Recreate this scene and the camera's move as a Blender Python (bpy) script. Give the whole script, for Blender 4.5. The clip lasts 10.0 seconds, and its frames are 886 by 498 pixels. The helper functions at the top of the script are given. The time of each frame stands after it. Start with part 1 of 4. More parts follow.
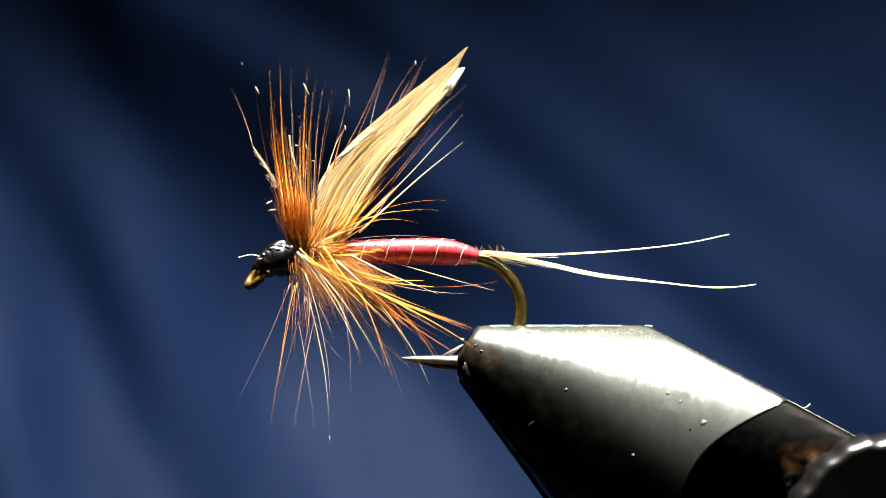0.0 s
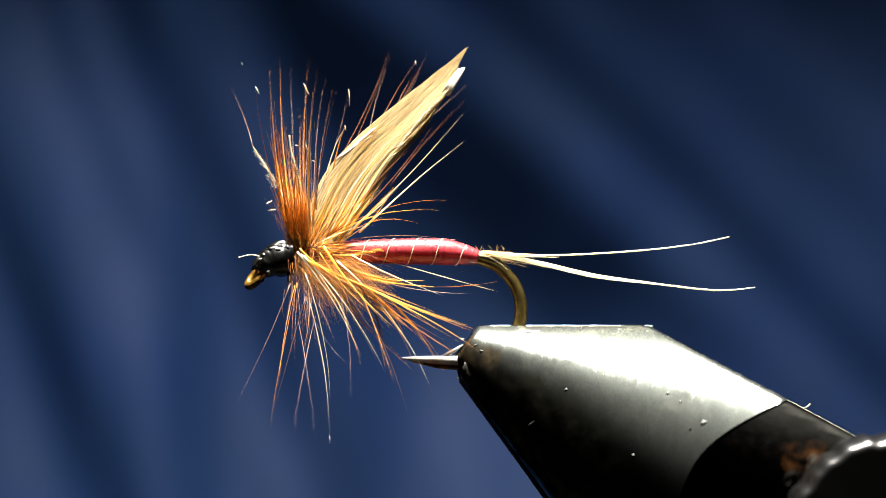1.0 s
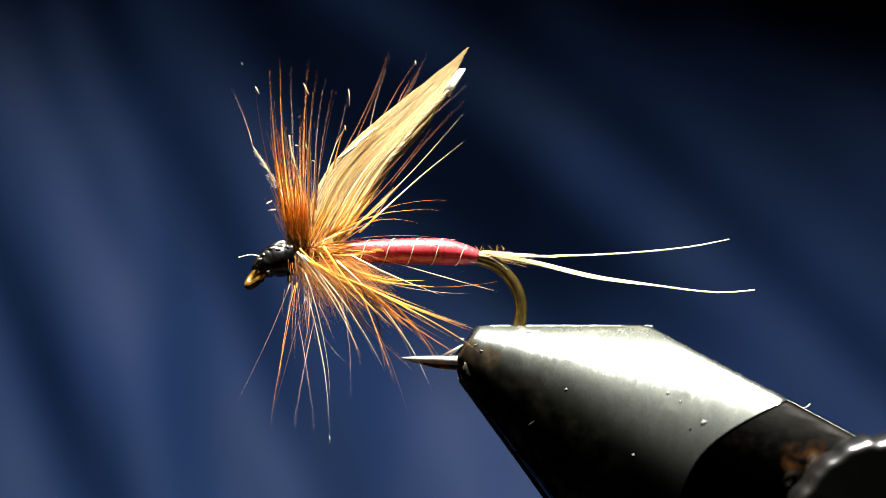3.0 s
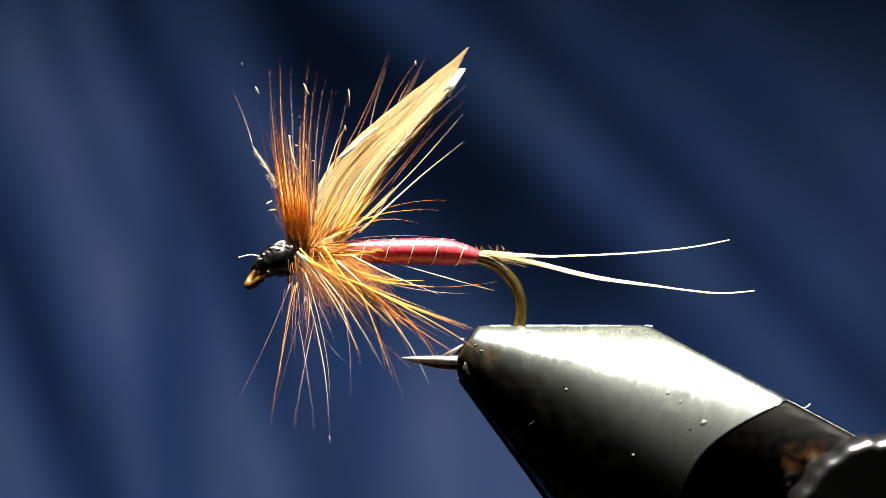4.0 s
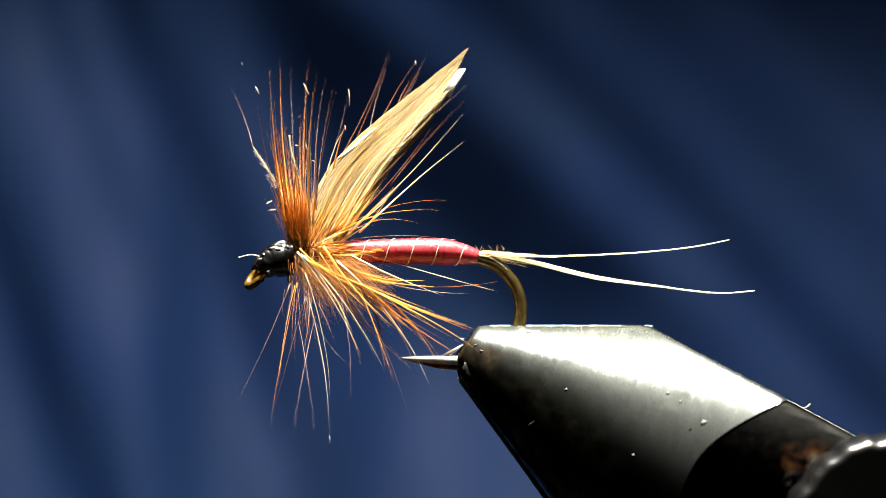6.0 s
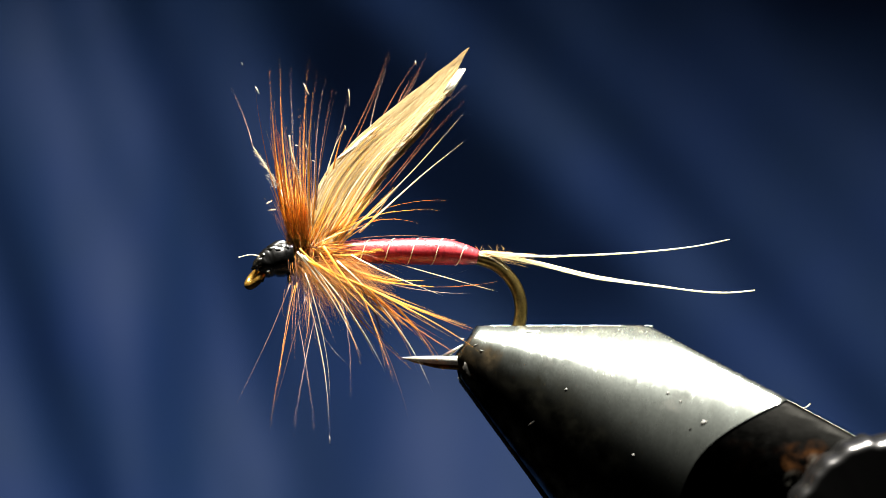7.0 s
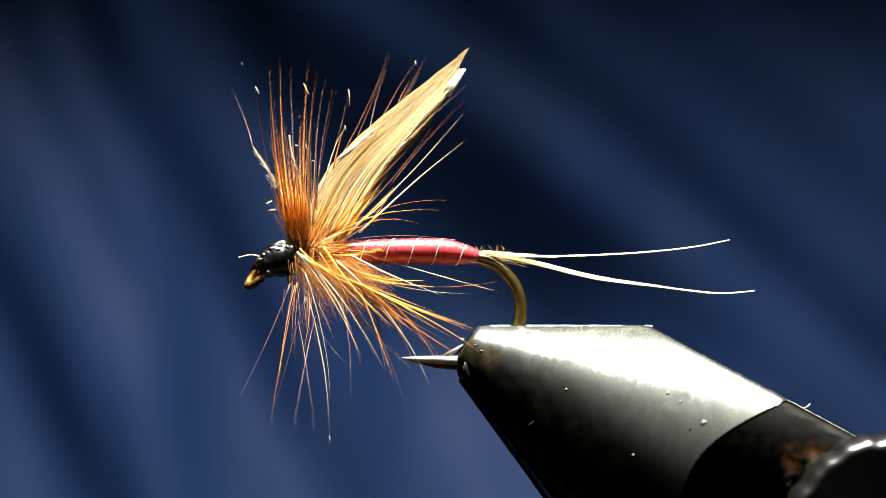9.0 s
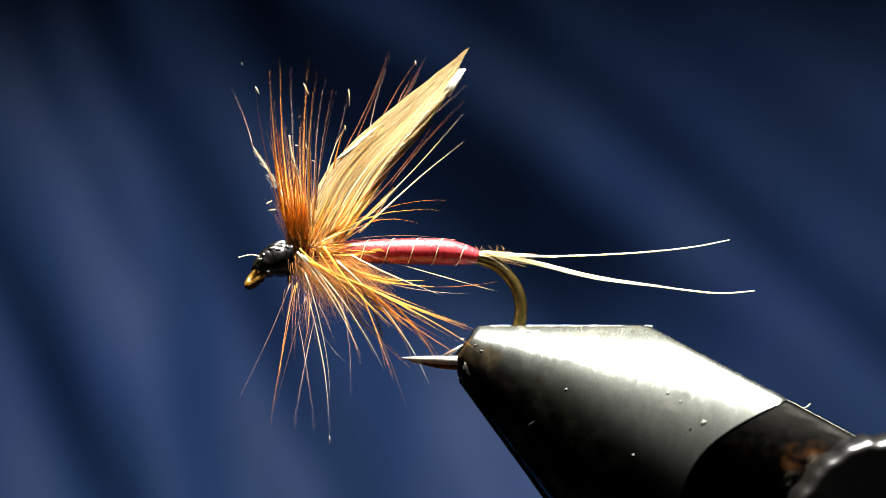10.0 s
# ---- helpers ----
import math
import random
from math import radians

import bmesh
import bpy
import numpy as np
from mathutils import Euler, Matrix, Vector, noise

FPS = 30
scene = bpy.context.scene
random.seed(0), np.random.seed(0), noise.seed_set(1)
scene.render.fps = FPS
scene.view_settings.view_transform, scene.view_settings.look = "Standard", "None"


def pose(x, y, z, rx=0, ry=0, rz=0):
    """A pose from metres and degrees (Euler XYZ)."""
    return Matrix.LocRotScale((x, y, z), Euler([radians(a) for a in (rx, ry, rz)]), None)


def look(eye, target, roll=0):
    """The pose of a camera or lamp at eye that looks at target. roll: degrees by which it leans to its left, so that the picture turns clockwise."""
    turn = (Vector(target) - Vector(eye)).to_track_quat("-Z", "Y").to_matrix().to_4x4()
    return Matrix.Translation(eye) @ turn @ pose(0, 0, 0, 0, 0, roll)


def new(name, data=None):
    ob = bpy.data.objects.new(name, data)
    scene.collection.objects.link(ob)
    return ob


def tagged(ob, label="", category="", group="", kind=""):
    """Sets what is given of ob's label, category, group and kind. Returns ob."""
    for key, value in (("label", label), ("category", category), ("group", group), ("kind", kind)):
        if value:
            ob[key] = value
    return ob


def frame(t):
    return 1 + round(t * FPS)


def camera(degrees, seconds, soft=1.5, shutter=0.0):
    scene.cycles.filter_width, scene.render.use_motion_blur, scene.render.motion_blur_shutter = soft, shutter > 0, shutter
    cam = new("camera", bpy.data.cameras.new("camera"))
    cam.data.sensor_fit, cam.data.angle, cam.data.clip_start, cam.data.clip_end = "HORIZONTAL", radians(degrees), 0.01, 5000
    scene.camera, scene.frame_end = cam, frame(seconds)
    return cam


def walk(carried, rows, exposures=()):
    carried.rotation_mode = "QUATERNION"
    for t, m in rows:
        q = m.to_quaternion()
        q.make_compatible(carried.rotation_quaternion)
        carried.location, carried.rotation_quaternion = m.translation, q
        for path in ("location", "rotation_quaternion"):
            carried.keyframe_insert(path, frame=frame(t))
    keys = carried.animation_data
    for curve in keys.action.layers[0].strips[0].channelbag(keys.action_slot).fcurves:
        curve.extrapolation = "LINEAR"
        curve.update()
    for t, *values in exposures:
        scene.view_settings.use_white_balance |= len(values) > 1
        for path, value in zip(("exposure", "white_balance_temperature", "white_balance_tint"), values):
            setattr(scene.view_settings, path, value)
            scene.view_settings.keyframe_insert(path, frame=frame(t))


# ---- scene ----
D = 0.15                      # camera to fly
U = 2.4e-5                    # one unit of the plan, in metres, at the fly
Z0 = 0.25                     # height of the picture's middle above the bench
CLOTH_Y = 0.20                # cloth behind the fly


def plan(u, v, toward=0.0, y=0.0):
    """A place from the plan's units (u right, v down), `toward` units nearer to the camera, y metres behind the fly."""
    k = (D + y) / D
    return Vector(((u - 784) * U * k, y - toward * U, Z0 + (441 - v) * U * k))


cam = camera(2 * math.degrees(math.atan(784 * U / D)), 10.0, soft=0.9)
cam.data.dof.use_dof = True
cam.data.dof.focus_distance = D - 0.0010
cam.data.dof.aperture_fstop = 46.0
STILL = look((0, -D, Z0), (0, 0, Z0))
walk(cam, [(0.0, STILL), (10.0, STILL)])

# ---- light ----
world = bpy.data.worlds.new("room_air")
world.use_nodes = True
world.node_tree.nodes["Background"].inputs[0].default_value = (0.5, 0.6, 0.8, 1)
world.node_tree.nodes["Background"].inputs[1].default_value = 0.006
scene.world = world
bulb = bpy.data.lights.new("work_lamp", "AREA")
bulb.shape, bulb.size, bulb.energy, bulb.color = "DISK", 0.10, 4.1, (1.0, 0.95, 0.87)
bulb.spread = radians(70)       # a shaded lamp
lamp = new("work_lamp", bulb)
lamp.matrix_world = look((-0.02, -0.03, Z0 + 0.42), (0.0, 0.0, Z0))
scene.view_settings.exposure = 0.0


# ---- materials ----
def material(name, base, rough=0.5, metal=0.0, spec=0.5, vary=0.25, scale=2000, bump=0.0, bump_scale=8000,
             stretch=(1, 1, 1), second=None, random_amount=0.0, sheen=0.0, through_light=0.0, coat=0.0, coat_rough=0.15, spin=0.0, span=(0.38, 0.72)):
    m = bpy.data.materials.new(name)
    m.use_nodes = True
    nt = m.node_tree
    n, ln = nt.nodes, nt.links
    b = n["Principled BSDF"]
    b.inputs["Roughness"].default_value = rough
    b.inputs["Metallic"].default_value = metal
    b.inputs["Specular IOR Level"].default_value = spec
    b.inputs["Sheen Weight"].default_value = sheen
    b.inputs["Coat Weight"].default_value = coat
    b.inputs["Coat Roughness"].default_value = coat_rough
    co = n.new("ShaderNodeTexCoord")
    mp = n.new("ShaderNodeMapping")
    mp.inputs["Scale"].default_value = stretch
    rot = n.new("ShaderNodeVectorRotate")
    rot.rotation_type = "Y_AXIS"
    rot.inputs["Angle"].default_value = radians(spin)
    ln.new(co.outputs["Object"], rot.inputs["Vector"])
    ln.new(rot.outputs[0], mp.inputs[0])
    coarse, fine = n.new("ShaderNodeTexNoise"), n.new("ShaderNodeTexNoise")
    for tex, s in ((coarse, scale), (fine, scale * 7)):
        tex.inputs["Scale"].default_value = s
        tex.inputs["Detail"].default_value = 4
        ln.new(mp.outputs[0], tex.inputs["Vector"])
    both = n.new("ShaderNodeMath")
    both.operation = "MULTIPLY_ADD"
    ln.new(fine.outputs["Fac"], both.inputs[0])
    both.inputs[1].default_value = 0.5
    half = n.new("ShaderNodeMath")
    half.operation = "MULTIPLY"
    half.inputs[1].default_value = 0.6
    ln.new(coarse.outputs["Fac"], half.inputs[0])
    ln.new(half.outputs[0], both.inputs[2])
    ramp = n.new("ShaderNodeValToRGB")
    dark = second or tuple(c * (1 - vary) for c in base)
    lite = tuple(min(1, c * (1 + vary)) for c in base) if second is None else base
    ramp.color_ramp.elements[0].position, ramp.color_ramp.elements[1].position = span
    ramp.color_ramp.elements[0].color, ramp.color_ramp.elements[1].color = (*dark, 1), (*lite, 1)
    ln.new(both.outputs[0], ramp.inputs[0])
    colour = ramp.outputs[0]
    if random_amount:
        info = n.new("ShaderNodeObjectInfo")
        hsv = n.new("ShaderNodeHueSaturation")
        rng = n.new("ShaderNodeMapRange")
        rng.inputs["To Min"].default_value, rng.inputs["To Max"].default_value = 1 - random_amount, 1 + random_amount
        ln.new(info.outputs["Random"], rng.inputs["Value"])
        ln.new(rng.outputs[0], hsv.inputs["Value"])
        ln.new(colour, hsv.inputs["Color"])
        colour = hsv.outputs[0]
    ln.new(colour, b.inputs["Base Color"])
    if bump:
        bt, bn = n.new("ShaderNodeTexNoise"), n.new("ShaderNodeBump")
        bt.inputs["Scale"].default_value = bump_scale
        bt.inputs["Detail"].default_value = 5
        ln.new(mp.outputs[0], bt.inputs["Vector"])
        bn.inputs["Strength"].default_value = bump
        bn.inputs["Distance"].default_value = 0.00003
        ln.new(bt.outputs["Fac"], bn.inputs["Height"])
        ln.new(bn.outputs[0], b.inputs["Normal"])
    if through_light:
        out = n["Material Output"]
        tr, mix = n.new("ShaderNodeBsdfTranslucent"), n.new("ShaderNodeMixShader")
        ln.new(colour, tr.inputs["Color"])
        mix.inputs[0].default_value = through_light
        ln.new(b.outputs[0], mix.inputs[1])
        ln.new(tr.outputs[0], mix.inputs[2])
        ln.new(mix.outputs[0], out.inputs["Surface"])
    return m


def stained_steel(name, base, rough, stain, stain_amount, bump=0.15, stretch=(1, 1, 1), haze=0.024, veil_rough=0.62):
    """Metal with worn patches and blotches."""
    m = material(name, base, rough=rough, metal=1.0, vary=0.18, scale=900, bump=bump, bump_scale=5000, stretch=stretch)
    nt = m.node_tree
    n, ln = nt.nodes, nt.links
    b = n["Principled BSDF"]
    co, tex, ramp, mix = (n.new("ShaderNodeTexCoord"), n.new("ShaderNodeTexNoise"), n.new("ShaderNodeValToRGB"), n.new("ShaderNodeMix"))
    mix.data_type = "RGBA"
    tex.inputs["Scale"].default_value, tex.inputs["Detail"].default_value = 420, 7
    ln.new(co.outputs["Object"], tex.inputs["Vector"])
    ramp.color_ramp.elements[0].position, ramp.color_ramp.elements[1].position = 0.60, 0.74
    ramp.color_ramp.elements[1].color = (stain_amount,) * 3 + (1,)
    ln.new(tex.outputs["Fac"], ramp.inputs[0])
    old = b.inputs["Base Color"].links[0].from_socket
    ln.new(ramp.outputs[0], mix.inputs["Factor"])
    ln.new(old, mix.inputs["A"])
    mix.inputs["B"].default_value = (*stain, 1)
    ln.new(mix.outputs["Result"], b.inputs["Base Color"])
    rr, add = n.new("ShaderNodeTexNoise"), n.new("ShaderNodeMapRange")
    rr.inputs["Scale"].default_value, rr.inputs["Detail"].default_value = 1900, 9
    comb = n.new("ShaderNodeMapping")
    comb.inputs["Scale"].default_value = stretch
    ln.new(co.outputs["Object"], comb.inputs[0])
    ln.new(comb.outputs[0], rr.inputs["Vector"])
    gloss = n.new("ShaderNodeBsdfAnisotropic")
    gloss.distribution = "BECKMANN"
    ln.new(mix.outputs["Result"], gloss.inputs["Color"])
    ln.new(add.outputs[0], gloss.inputs["Roughness"])
    if b.inputs["Normal"].links:
        ln.new(b.inputs["Normal"].links[0].from_socket, gloss.inputs["Normal"])
    both = n.new("ShaderNodeMixShader")
    both.inputs[0].default_value = haze
    ln.new(gloss.outputs[0], both.inputs[1])
    veil = n.new("ShaderNodeBsdfAnisotropic")
    veil.distribution = "BECKMANN"
    veil.inputs["Roughness"].default_value = veil_rough
    ln.new(mix.outputs["Result"], veil.inputs["Color"])
    ln.new(veil.outputs[0], both.inputs[2])
    smear, third = n.new("ShaderNodeBsdfAnisotropic"), n.new("ShaderNodeMixShader")
    smear.distribution = "BECKMANN"
    smear.inputs["Roughness"].default_value = 0.5 * (rough + veil_rough)
    ln.new(mix.outputs["Result"], smear.inputs["Color"])
    third.inputs[0].default_value = haze * 1.2
    ln.new(both.outputs[0], third.inputs[1])
    ln.new(smear.outputs[0], third.inputs[2])
    ln.new(third.outputs[0], n["Material Output"].inputs["Surface"])
    add.inputs["To Min"].default_value, add.inputs["To Max"].default_value = rough - 0.07, rough + 0.10
    ln.new(rr.outputs["Fac"], add.inputs["Value"])
    b.inputs["Roughness"].default_value = 0.46
    return m


BARB = [
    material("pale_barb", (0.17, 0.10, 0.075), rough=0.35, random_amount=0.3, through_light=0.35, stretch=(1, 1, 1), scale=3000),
    material("ginger_barb", (0.66, 0.28, 0.04), rough=0.45, spec=0.2, random_amount=0.3, through_light=0.45, scale=3000),
    material("honey_barb", (0.85, 0.50, 0.10), rough=0.4, spec=0.25, random_amount=0.25, through_light=0.45, scale=3000),
    material("cream_barb", (0.85, 0.74, 0.52), rough=0.3, random_amount=0.15, through_light=0.3, scale=3000),
]
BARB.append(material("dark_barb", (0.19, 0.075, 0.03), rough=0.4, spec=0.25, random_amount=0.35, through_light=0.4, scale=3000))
FLUFF = material("hackle_fluff", (0.60, 0.28, 0.06), rough=0.6, through_light=0.5, scale=3000)
WING = material("wing_quill", (0.54, 0.42, 0.21), rough=0.45, vary=0.35, scale=5000, through_light=0.35, second=(0.40, 0.285, 0.12), bump=0.3, stretch=(0.05, 1, 1), spin=51, span=(0.42, 0.68))
WING_GREY = material("pale_quill", (0.50, 0.42, 0.27), rough=0.5, scale=5000, through_light=0.3, second=(0.34, 0.27, 0.16), bump=0.4, stretch=(0.05, 1, 1), spin=51, span=(0.42, 0.66))
WING_EDGE = material("wing_edge", (0.85, 0.80, 0.68), rough=0.4, through_light=0.3)
FLOSS = material("red_floss", (0.36, 0.017, 0.026), rough=0.45, spec=0.7, vary=0.3, scale=2500, bump=0.9, bump_scale=7000, through_light=0.3, coat=1.0, coat_rough=0.25, stretch=(2, 0.7, 0.7))
LINT = material("red_floss_lint", (0.62, 0.24, 0.22), rough=0.35, spec=0.8, through_light=0.3, scale=3000)
WIRE = material("gold_wire", (0.92, 0.80, 0.55), rough=0.35, metal=0.4)
VARNISH = material("head_varnish", (0.002, 0.0017, 0.001), rough=0.22, spec=1.0, vary=0.4, scale=3000, bump=0.9, bump_scale=9000, coat=1.0, coat_rough=0.22)
THREAD = material("black_thread", (0.001, 0.001, 0.0009), rough=0.25, spec=0.5, vary=0.4, scale=3000, bump=0.08, bump_scale=5000, coat=1.0, coat_rough=0.2)
BRONZE = material("bronze_hook", (0.19, 0.135, 0.04), rough=0.3, metal=0.85, vary=0.45, scale=2500, bump=0.15, bump_scale=3000, coat=0.9, coat_rough=0.16)
AMBER = material("varnished_bronze", (0.25, 0.135, 0.022), rough=0.3, metal=0.8, vary=0.8, scale=4000, bump=0.9, bump_scale=6000, coat=0.5)
CORE = material("wound_hackle_stem", (0.26, 0.11, 0.03), rough=0.8, spec=0.1, vary=0.5, scale=5000, bump=0.8, bump_scale=7000)
FUZZ = material("tail_fuzz", (0.50, 0.34, 0.13), rough=0.5, through_light=0.3, scale=3000)
BRIGHT = material("bare_hook_point", (0.88, 0.83, 0.74), rough=0.42, metal=0.8, bump=0.6, bump_scale=4000)
TAIL = material("tail_fibre", (0.85, 0.76, 0.50), rough=0.35, through_light=0.25, scale=3000)
STEEL = stained_steel("jaw_steel", (0.52, 0.57, 0.52), 0.24, (0.60, 0.57, 0.47), 0.4, bump=0.10, stretch=(2.2, 1, 1.1))


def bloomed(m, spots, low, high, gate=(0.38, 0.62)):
    """A metal with rust, stains and painted shade spread round a few spots (place in the thing's space, reach in
    metres).
    """
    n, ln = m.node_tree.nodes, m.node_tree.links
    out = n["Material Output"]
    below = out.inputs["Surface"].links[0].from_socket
    # rust: this coat also carries the jaw's stains and painted shade
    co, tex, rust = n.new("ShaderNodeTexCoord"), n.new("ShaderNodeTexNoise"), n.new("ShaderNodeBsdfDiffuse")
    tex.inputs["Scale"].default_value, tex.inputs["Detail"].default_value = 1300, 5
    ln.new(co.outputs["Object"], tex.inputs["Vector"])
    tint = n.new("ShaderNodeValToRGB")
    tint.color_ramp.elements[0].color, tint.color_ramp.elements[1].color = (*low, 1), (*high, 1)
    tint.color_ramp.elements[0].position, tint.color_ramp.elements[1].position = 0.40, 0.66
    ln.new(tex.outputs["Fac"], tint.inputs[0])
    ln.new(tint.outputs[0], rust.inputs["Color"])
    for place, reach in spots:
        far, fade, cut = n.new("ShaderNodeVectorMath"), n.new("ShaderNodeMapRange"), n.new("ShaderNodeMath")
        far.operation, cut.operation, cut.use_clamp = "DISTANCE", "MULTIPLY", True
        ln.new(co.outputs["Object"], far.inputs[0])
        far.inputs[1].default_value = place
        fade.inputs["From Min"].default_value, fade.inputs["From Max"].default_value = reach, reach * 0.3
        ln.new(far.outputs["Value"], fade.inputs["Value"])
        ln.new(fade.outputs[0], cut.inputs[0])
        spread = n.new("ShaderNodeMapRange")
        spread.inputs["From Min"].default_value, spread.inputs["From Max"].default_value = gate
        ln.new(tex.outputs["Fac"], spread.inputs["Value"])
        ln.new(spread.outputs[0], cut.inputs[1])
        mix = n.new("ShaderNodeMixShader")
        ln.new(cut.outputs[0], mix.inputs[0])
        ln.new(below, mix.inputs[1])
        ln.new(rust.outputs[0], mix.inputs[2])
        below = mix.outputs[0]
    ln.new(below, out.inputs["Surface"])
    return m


BLACKED = stained_steel("blackened_steel", (0.003, 0.003, 0.0028), 0.42, (0.03, 0.010, 0.003), 0.4)
EDGE_LIGHT = material("reflected_edge_grey", (0.13, 0.135, 0.12), rough=0.6, metal=0.3, vary=0.4, scale=3000, bump=0.5)
FLAKE = material("dry_varnish", (0.08, 0.08, 0.07), rough=0.5)
GREASE = material("old_varnish", (0.007, 0.007, 0.006), rough=0.8, spec=0.05, vary=0.5, scale=6000)
CRUST = material("grey_crust", (0.022, 0.021, 0.018), rough=0.9, spec=0.05, vary=0.5, scale=5000, bump=0.6)
DUST = material("pale_dust", (0.40, 0.40, 0.36), rough=0.9, vary=0.6, scale=4000)
KNOB = material("black_knob", (0.0008, 0.0008, 0.0008), rough=0.4, spec=0.3, vary=0.4, scale=700, coat=1.0, coat_rough=0.15)
CLOTH = material("blue_cloth", (0.0025, 0.0126, 0.055), rough=0.66, second=(0.0029, 0.0131, 0.043), scale=60, spec=0.15, bump=0.3, bump_scale=4000)
BENCH = material("bench_wood", (0.006, 0.0055, 0.005), rough=0.9, spec=0.05, vary=0.3, scale=12, stretch=(1, 6, 1))
PLASTER = material("dull_plaster", (0.42, 0.40, 0.37), rough=0.9, vary=0.08, scale=3)


# ---- building ----
def mesh_of(name, bm, mat, smooth=True):
    me = bpy.data.meshes.new(name)
    bmesh.ops.recalc_face_normals(bm, faces=bm.faces)
    for f in bm.faces:
        f.smooth = smooth
    bm.to_mesh(me)
    bm.free()
    for m in (mat if isinstance(mat, (list, tuple)) else [mat]):
        me.materials.append(m)
    return me


def thing(name, at, label, category, kind="", group=""):
    ob = new(name)
    ob.location = at
    ob.empty_display_size = 0.01
    return tagged(ob, label, category, group, kind)


def part(name, bm, mat, parent, label="", origin=None, smooth=True, kind=""):
    """Links a bmesh, given in world places, as one mesh under its parent; origin: the world place about which it turns."""
    origin = Vector(origin) if origin is not None else world_of(parent)
    bmesh.ops.translate(bm, verts=bm.verts, vec=-origin)
    ob = new(name, mesh_of(name, bm, mat, smooth))
    ob.parent = parent
    ob.location = origin - world_of(parent)
    return tagged(ob, label, kind=kind)


def world_of(ob):
    at = Vector(ob.location)
    while ob.parent:
        ob = ob.parent
        at += ob.location
    return at


def tube(bm, pts, radii, sides=6, caps=True, flat=1.0):
    """A tapering tube along points."""
    rings, side = [], None
    for i, p in enumerate(pts):
        way = (pts[min(i + 1, len(pts) - 1)] - pts[max(i - 1, 0)]).normalized()
        if side is None:
            side = way.cross(Vector((0, 1, 0)))
            if side.length < 0.2:
                side = way.cross(Vector((1, 0, 0)))
        side = (side - way * side.dot(way)).normalized()
        up = way.cross(side)
        r = radii[i] if hasattr(radii, "__len__") else radii
        rings.append([bm.verts.new(p + (side * math.cos(a) + up * math.sin(a) * flat) * r)
                      for a in (math.tau * k / sides for k in range(sides))])
    for a, b in zip(rings, rings[1:]):
        for k in range(sides):
            bm.faces.new((a[k], a[(k + 1) % sides], b[(k + 1) % sides], b[k]))
    if caps:
        bm.faces.new(rings[0][::-1])
        bm.faces.new(rings[-1])
    return rings


def sweep(points, n):
    """A smooth line of n + 1 points through a few places."""
    out = []
    m = len(points) - 1
    for i in range(n + 1):
        t = i / n * m
        k = min(int(t), m - 1)
        f = t - k
        p0, p1, p2, p3 = (points[max(0, min(m, j))] for j in (k - 1, k, k + 1, k + 2))
        out.append(0.5 * ((2 * p1) + (p2 - p0) * f + (2 * p0 - 5 * p1 + 4 * p2 - p3) * f * f + (3 * p1 - p0 - 3 * p2 + p3) * f ** 3))
    return out


def turned(bm, start, end, radii, sides=48):
    """A turned body along a line; radii: pairs of share of the length and radius."""
    return tube(bm, [start.lerp(end, s) for s, _ in radii], [r for _, r in radii], sides)


def slab(bm, lo, hi, bevel=0.0):
    r = bmesh.ops.create_cube(bm, size=1.0)
    for v in r["verts"]:
        v.co = Vector([lo[i] + (v.co[i] + 0.5) * (hi[i] - lo[i]) for i in range(3)])
    if bevel:
        edges = {e for v in r["verts"] for e in v.link_edges}
        bmesh.ops.bevel(bm, geom=list(edges), offset=bevel, segments=2, affect="EDGES")


# ---- room ----
def structure(name, lo, hi, mat, label, bevel=0.0):
    bm = bmesh.new()
    slab(bm, lo, hi, bevel)
    ob = new(name, mesh_of(name, bm, mat, smooth=False))
    return tagged(ob, label, name.split("_")[0], kind="structure")


structure("floor", (-3.1, -3.1, -0.80), (3.1, 3.1, -0.75), PLASTER, "plain grey floor of a dim room")
structure("ceiling", (-3.1, -3.1, 1.75), (3.1, 3.1, 1.80), PLASTER, "plain plaster ceiling of a dim room")
structure("wall_north", (-3.1, 3.0, -0.75), (3.1, 3.1, 1.75), PLASTER, "plain plaster wall of a dim room")
structure("wall_south", (-3.1, -3.1, -0.75), (3.1, -3.0, 1.75), PLASTER, "plain plaster wall of a dim room")
structure("wall_west", (-3.1, -3.0, -0.75), (-3.0, 3.0, 1.75), PLASTER, "plain plaster wall of a dim room")
structure("wall_east", (3.0, -3.0, -0.75), (3.1, 3.0, 1.75), PLASTER, "plain plaster wall of a dim room")
structure("bench", (-0.6, -0.35, -0.75), (0.6, 0.5, 0.0), BENCH, "almost black wooden work bench", bevel=0.004)


# ---- cloth behind ----
def smooth(x, a, b):
    f = min(1.0, max(0.0, (x - a) / (b - a)))
    return f * f * (3 - 2 * f)


def swell(x, middle, half):
    """A soft hump, 1 at its middle and 0 past half its width."""
    d = abs(x - middle) / half
    return 0.0 if d >= 1 else (0.5 + 0.5 * math.cos(math.pi * d))


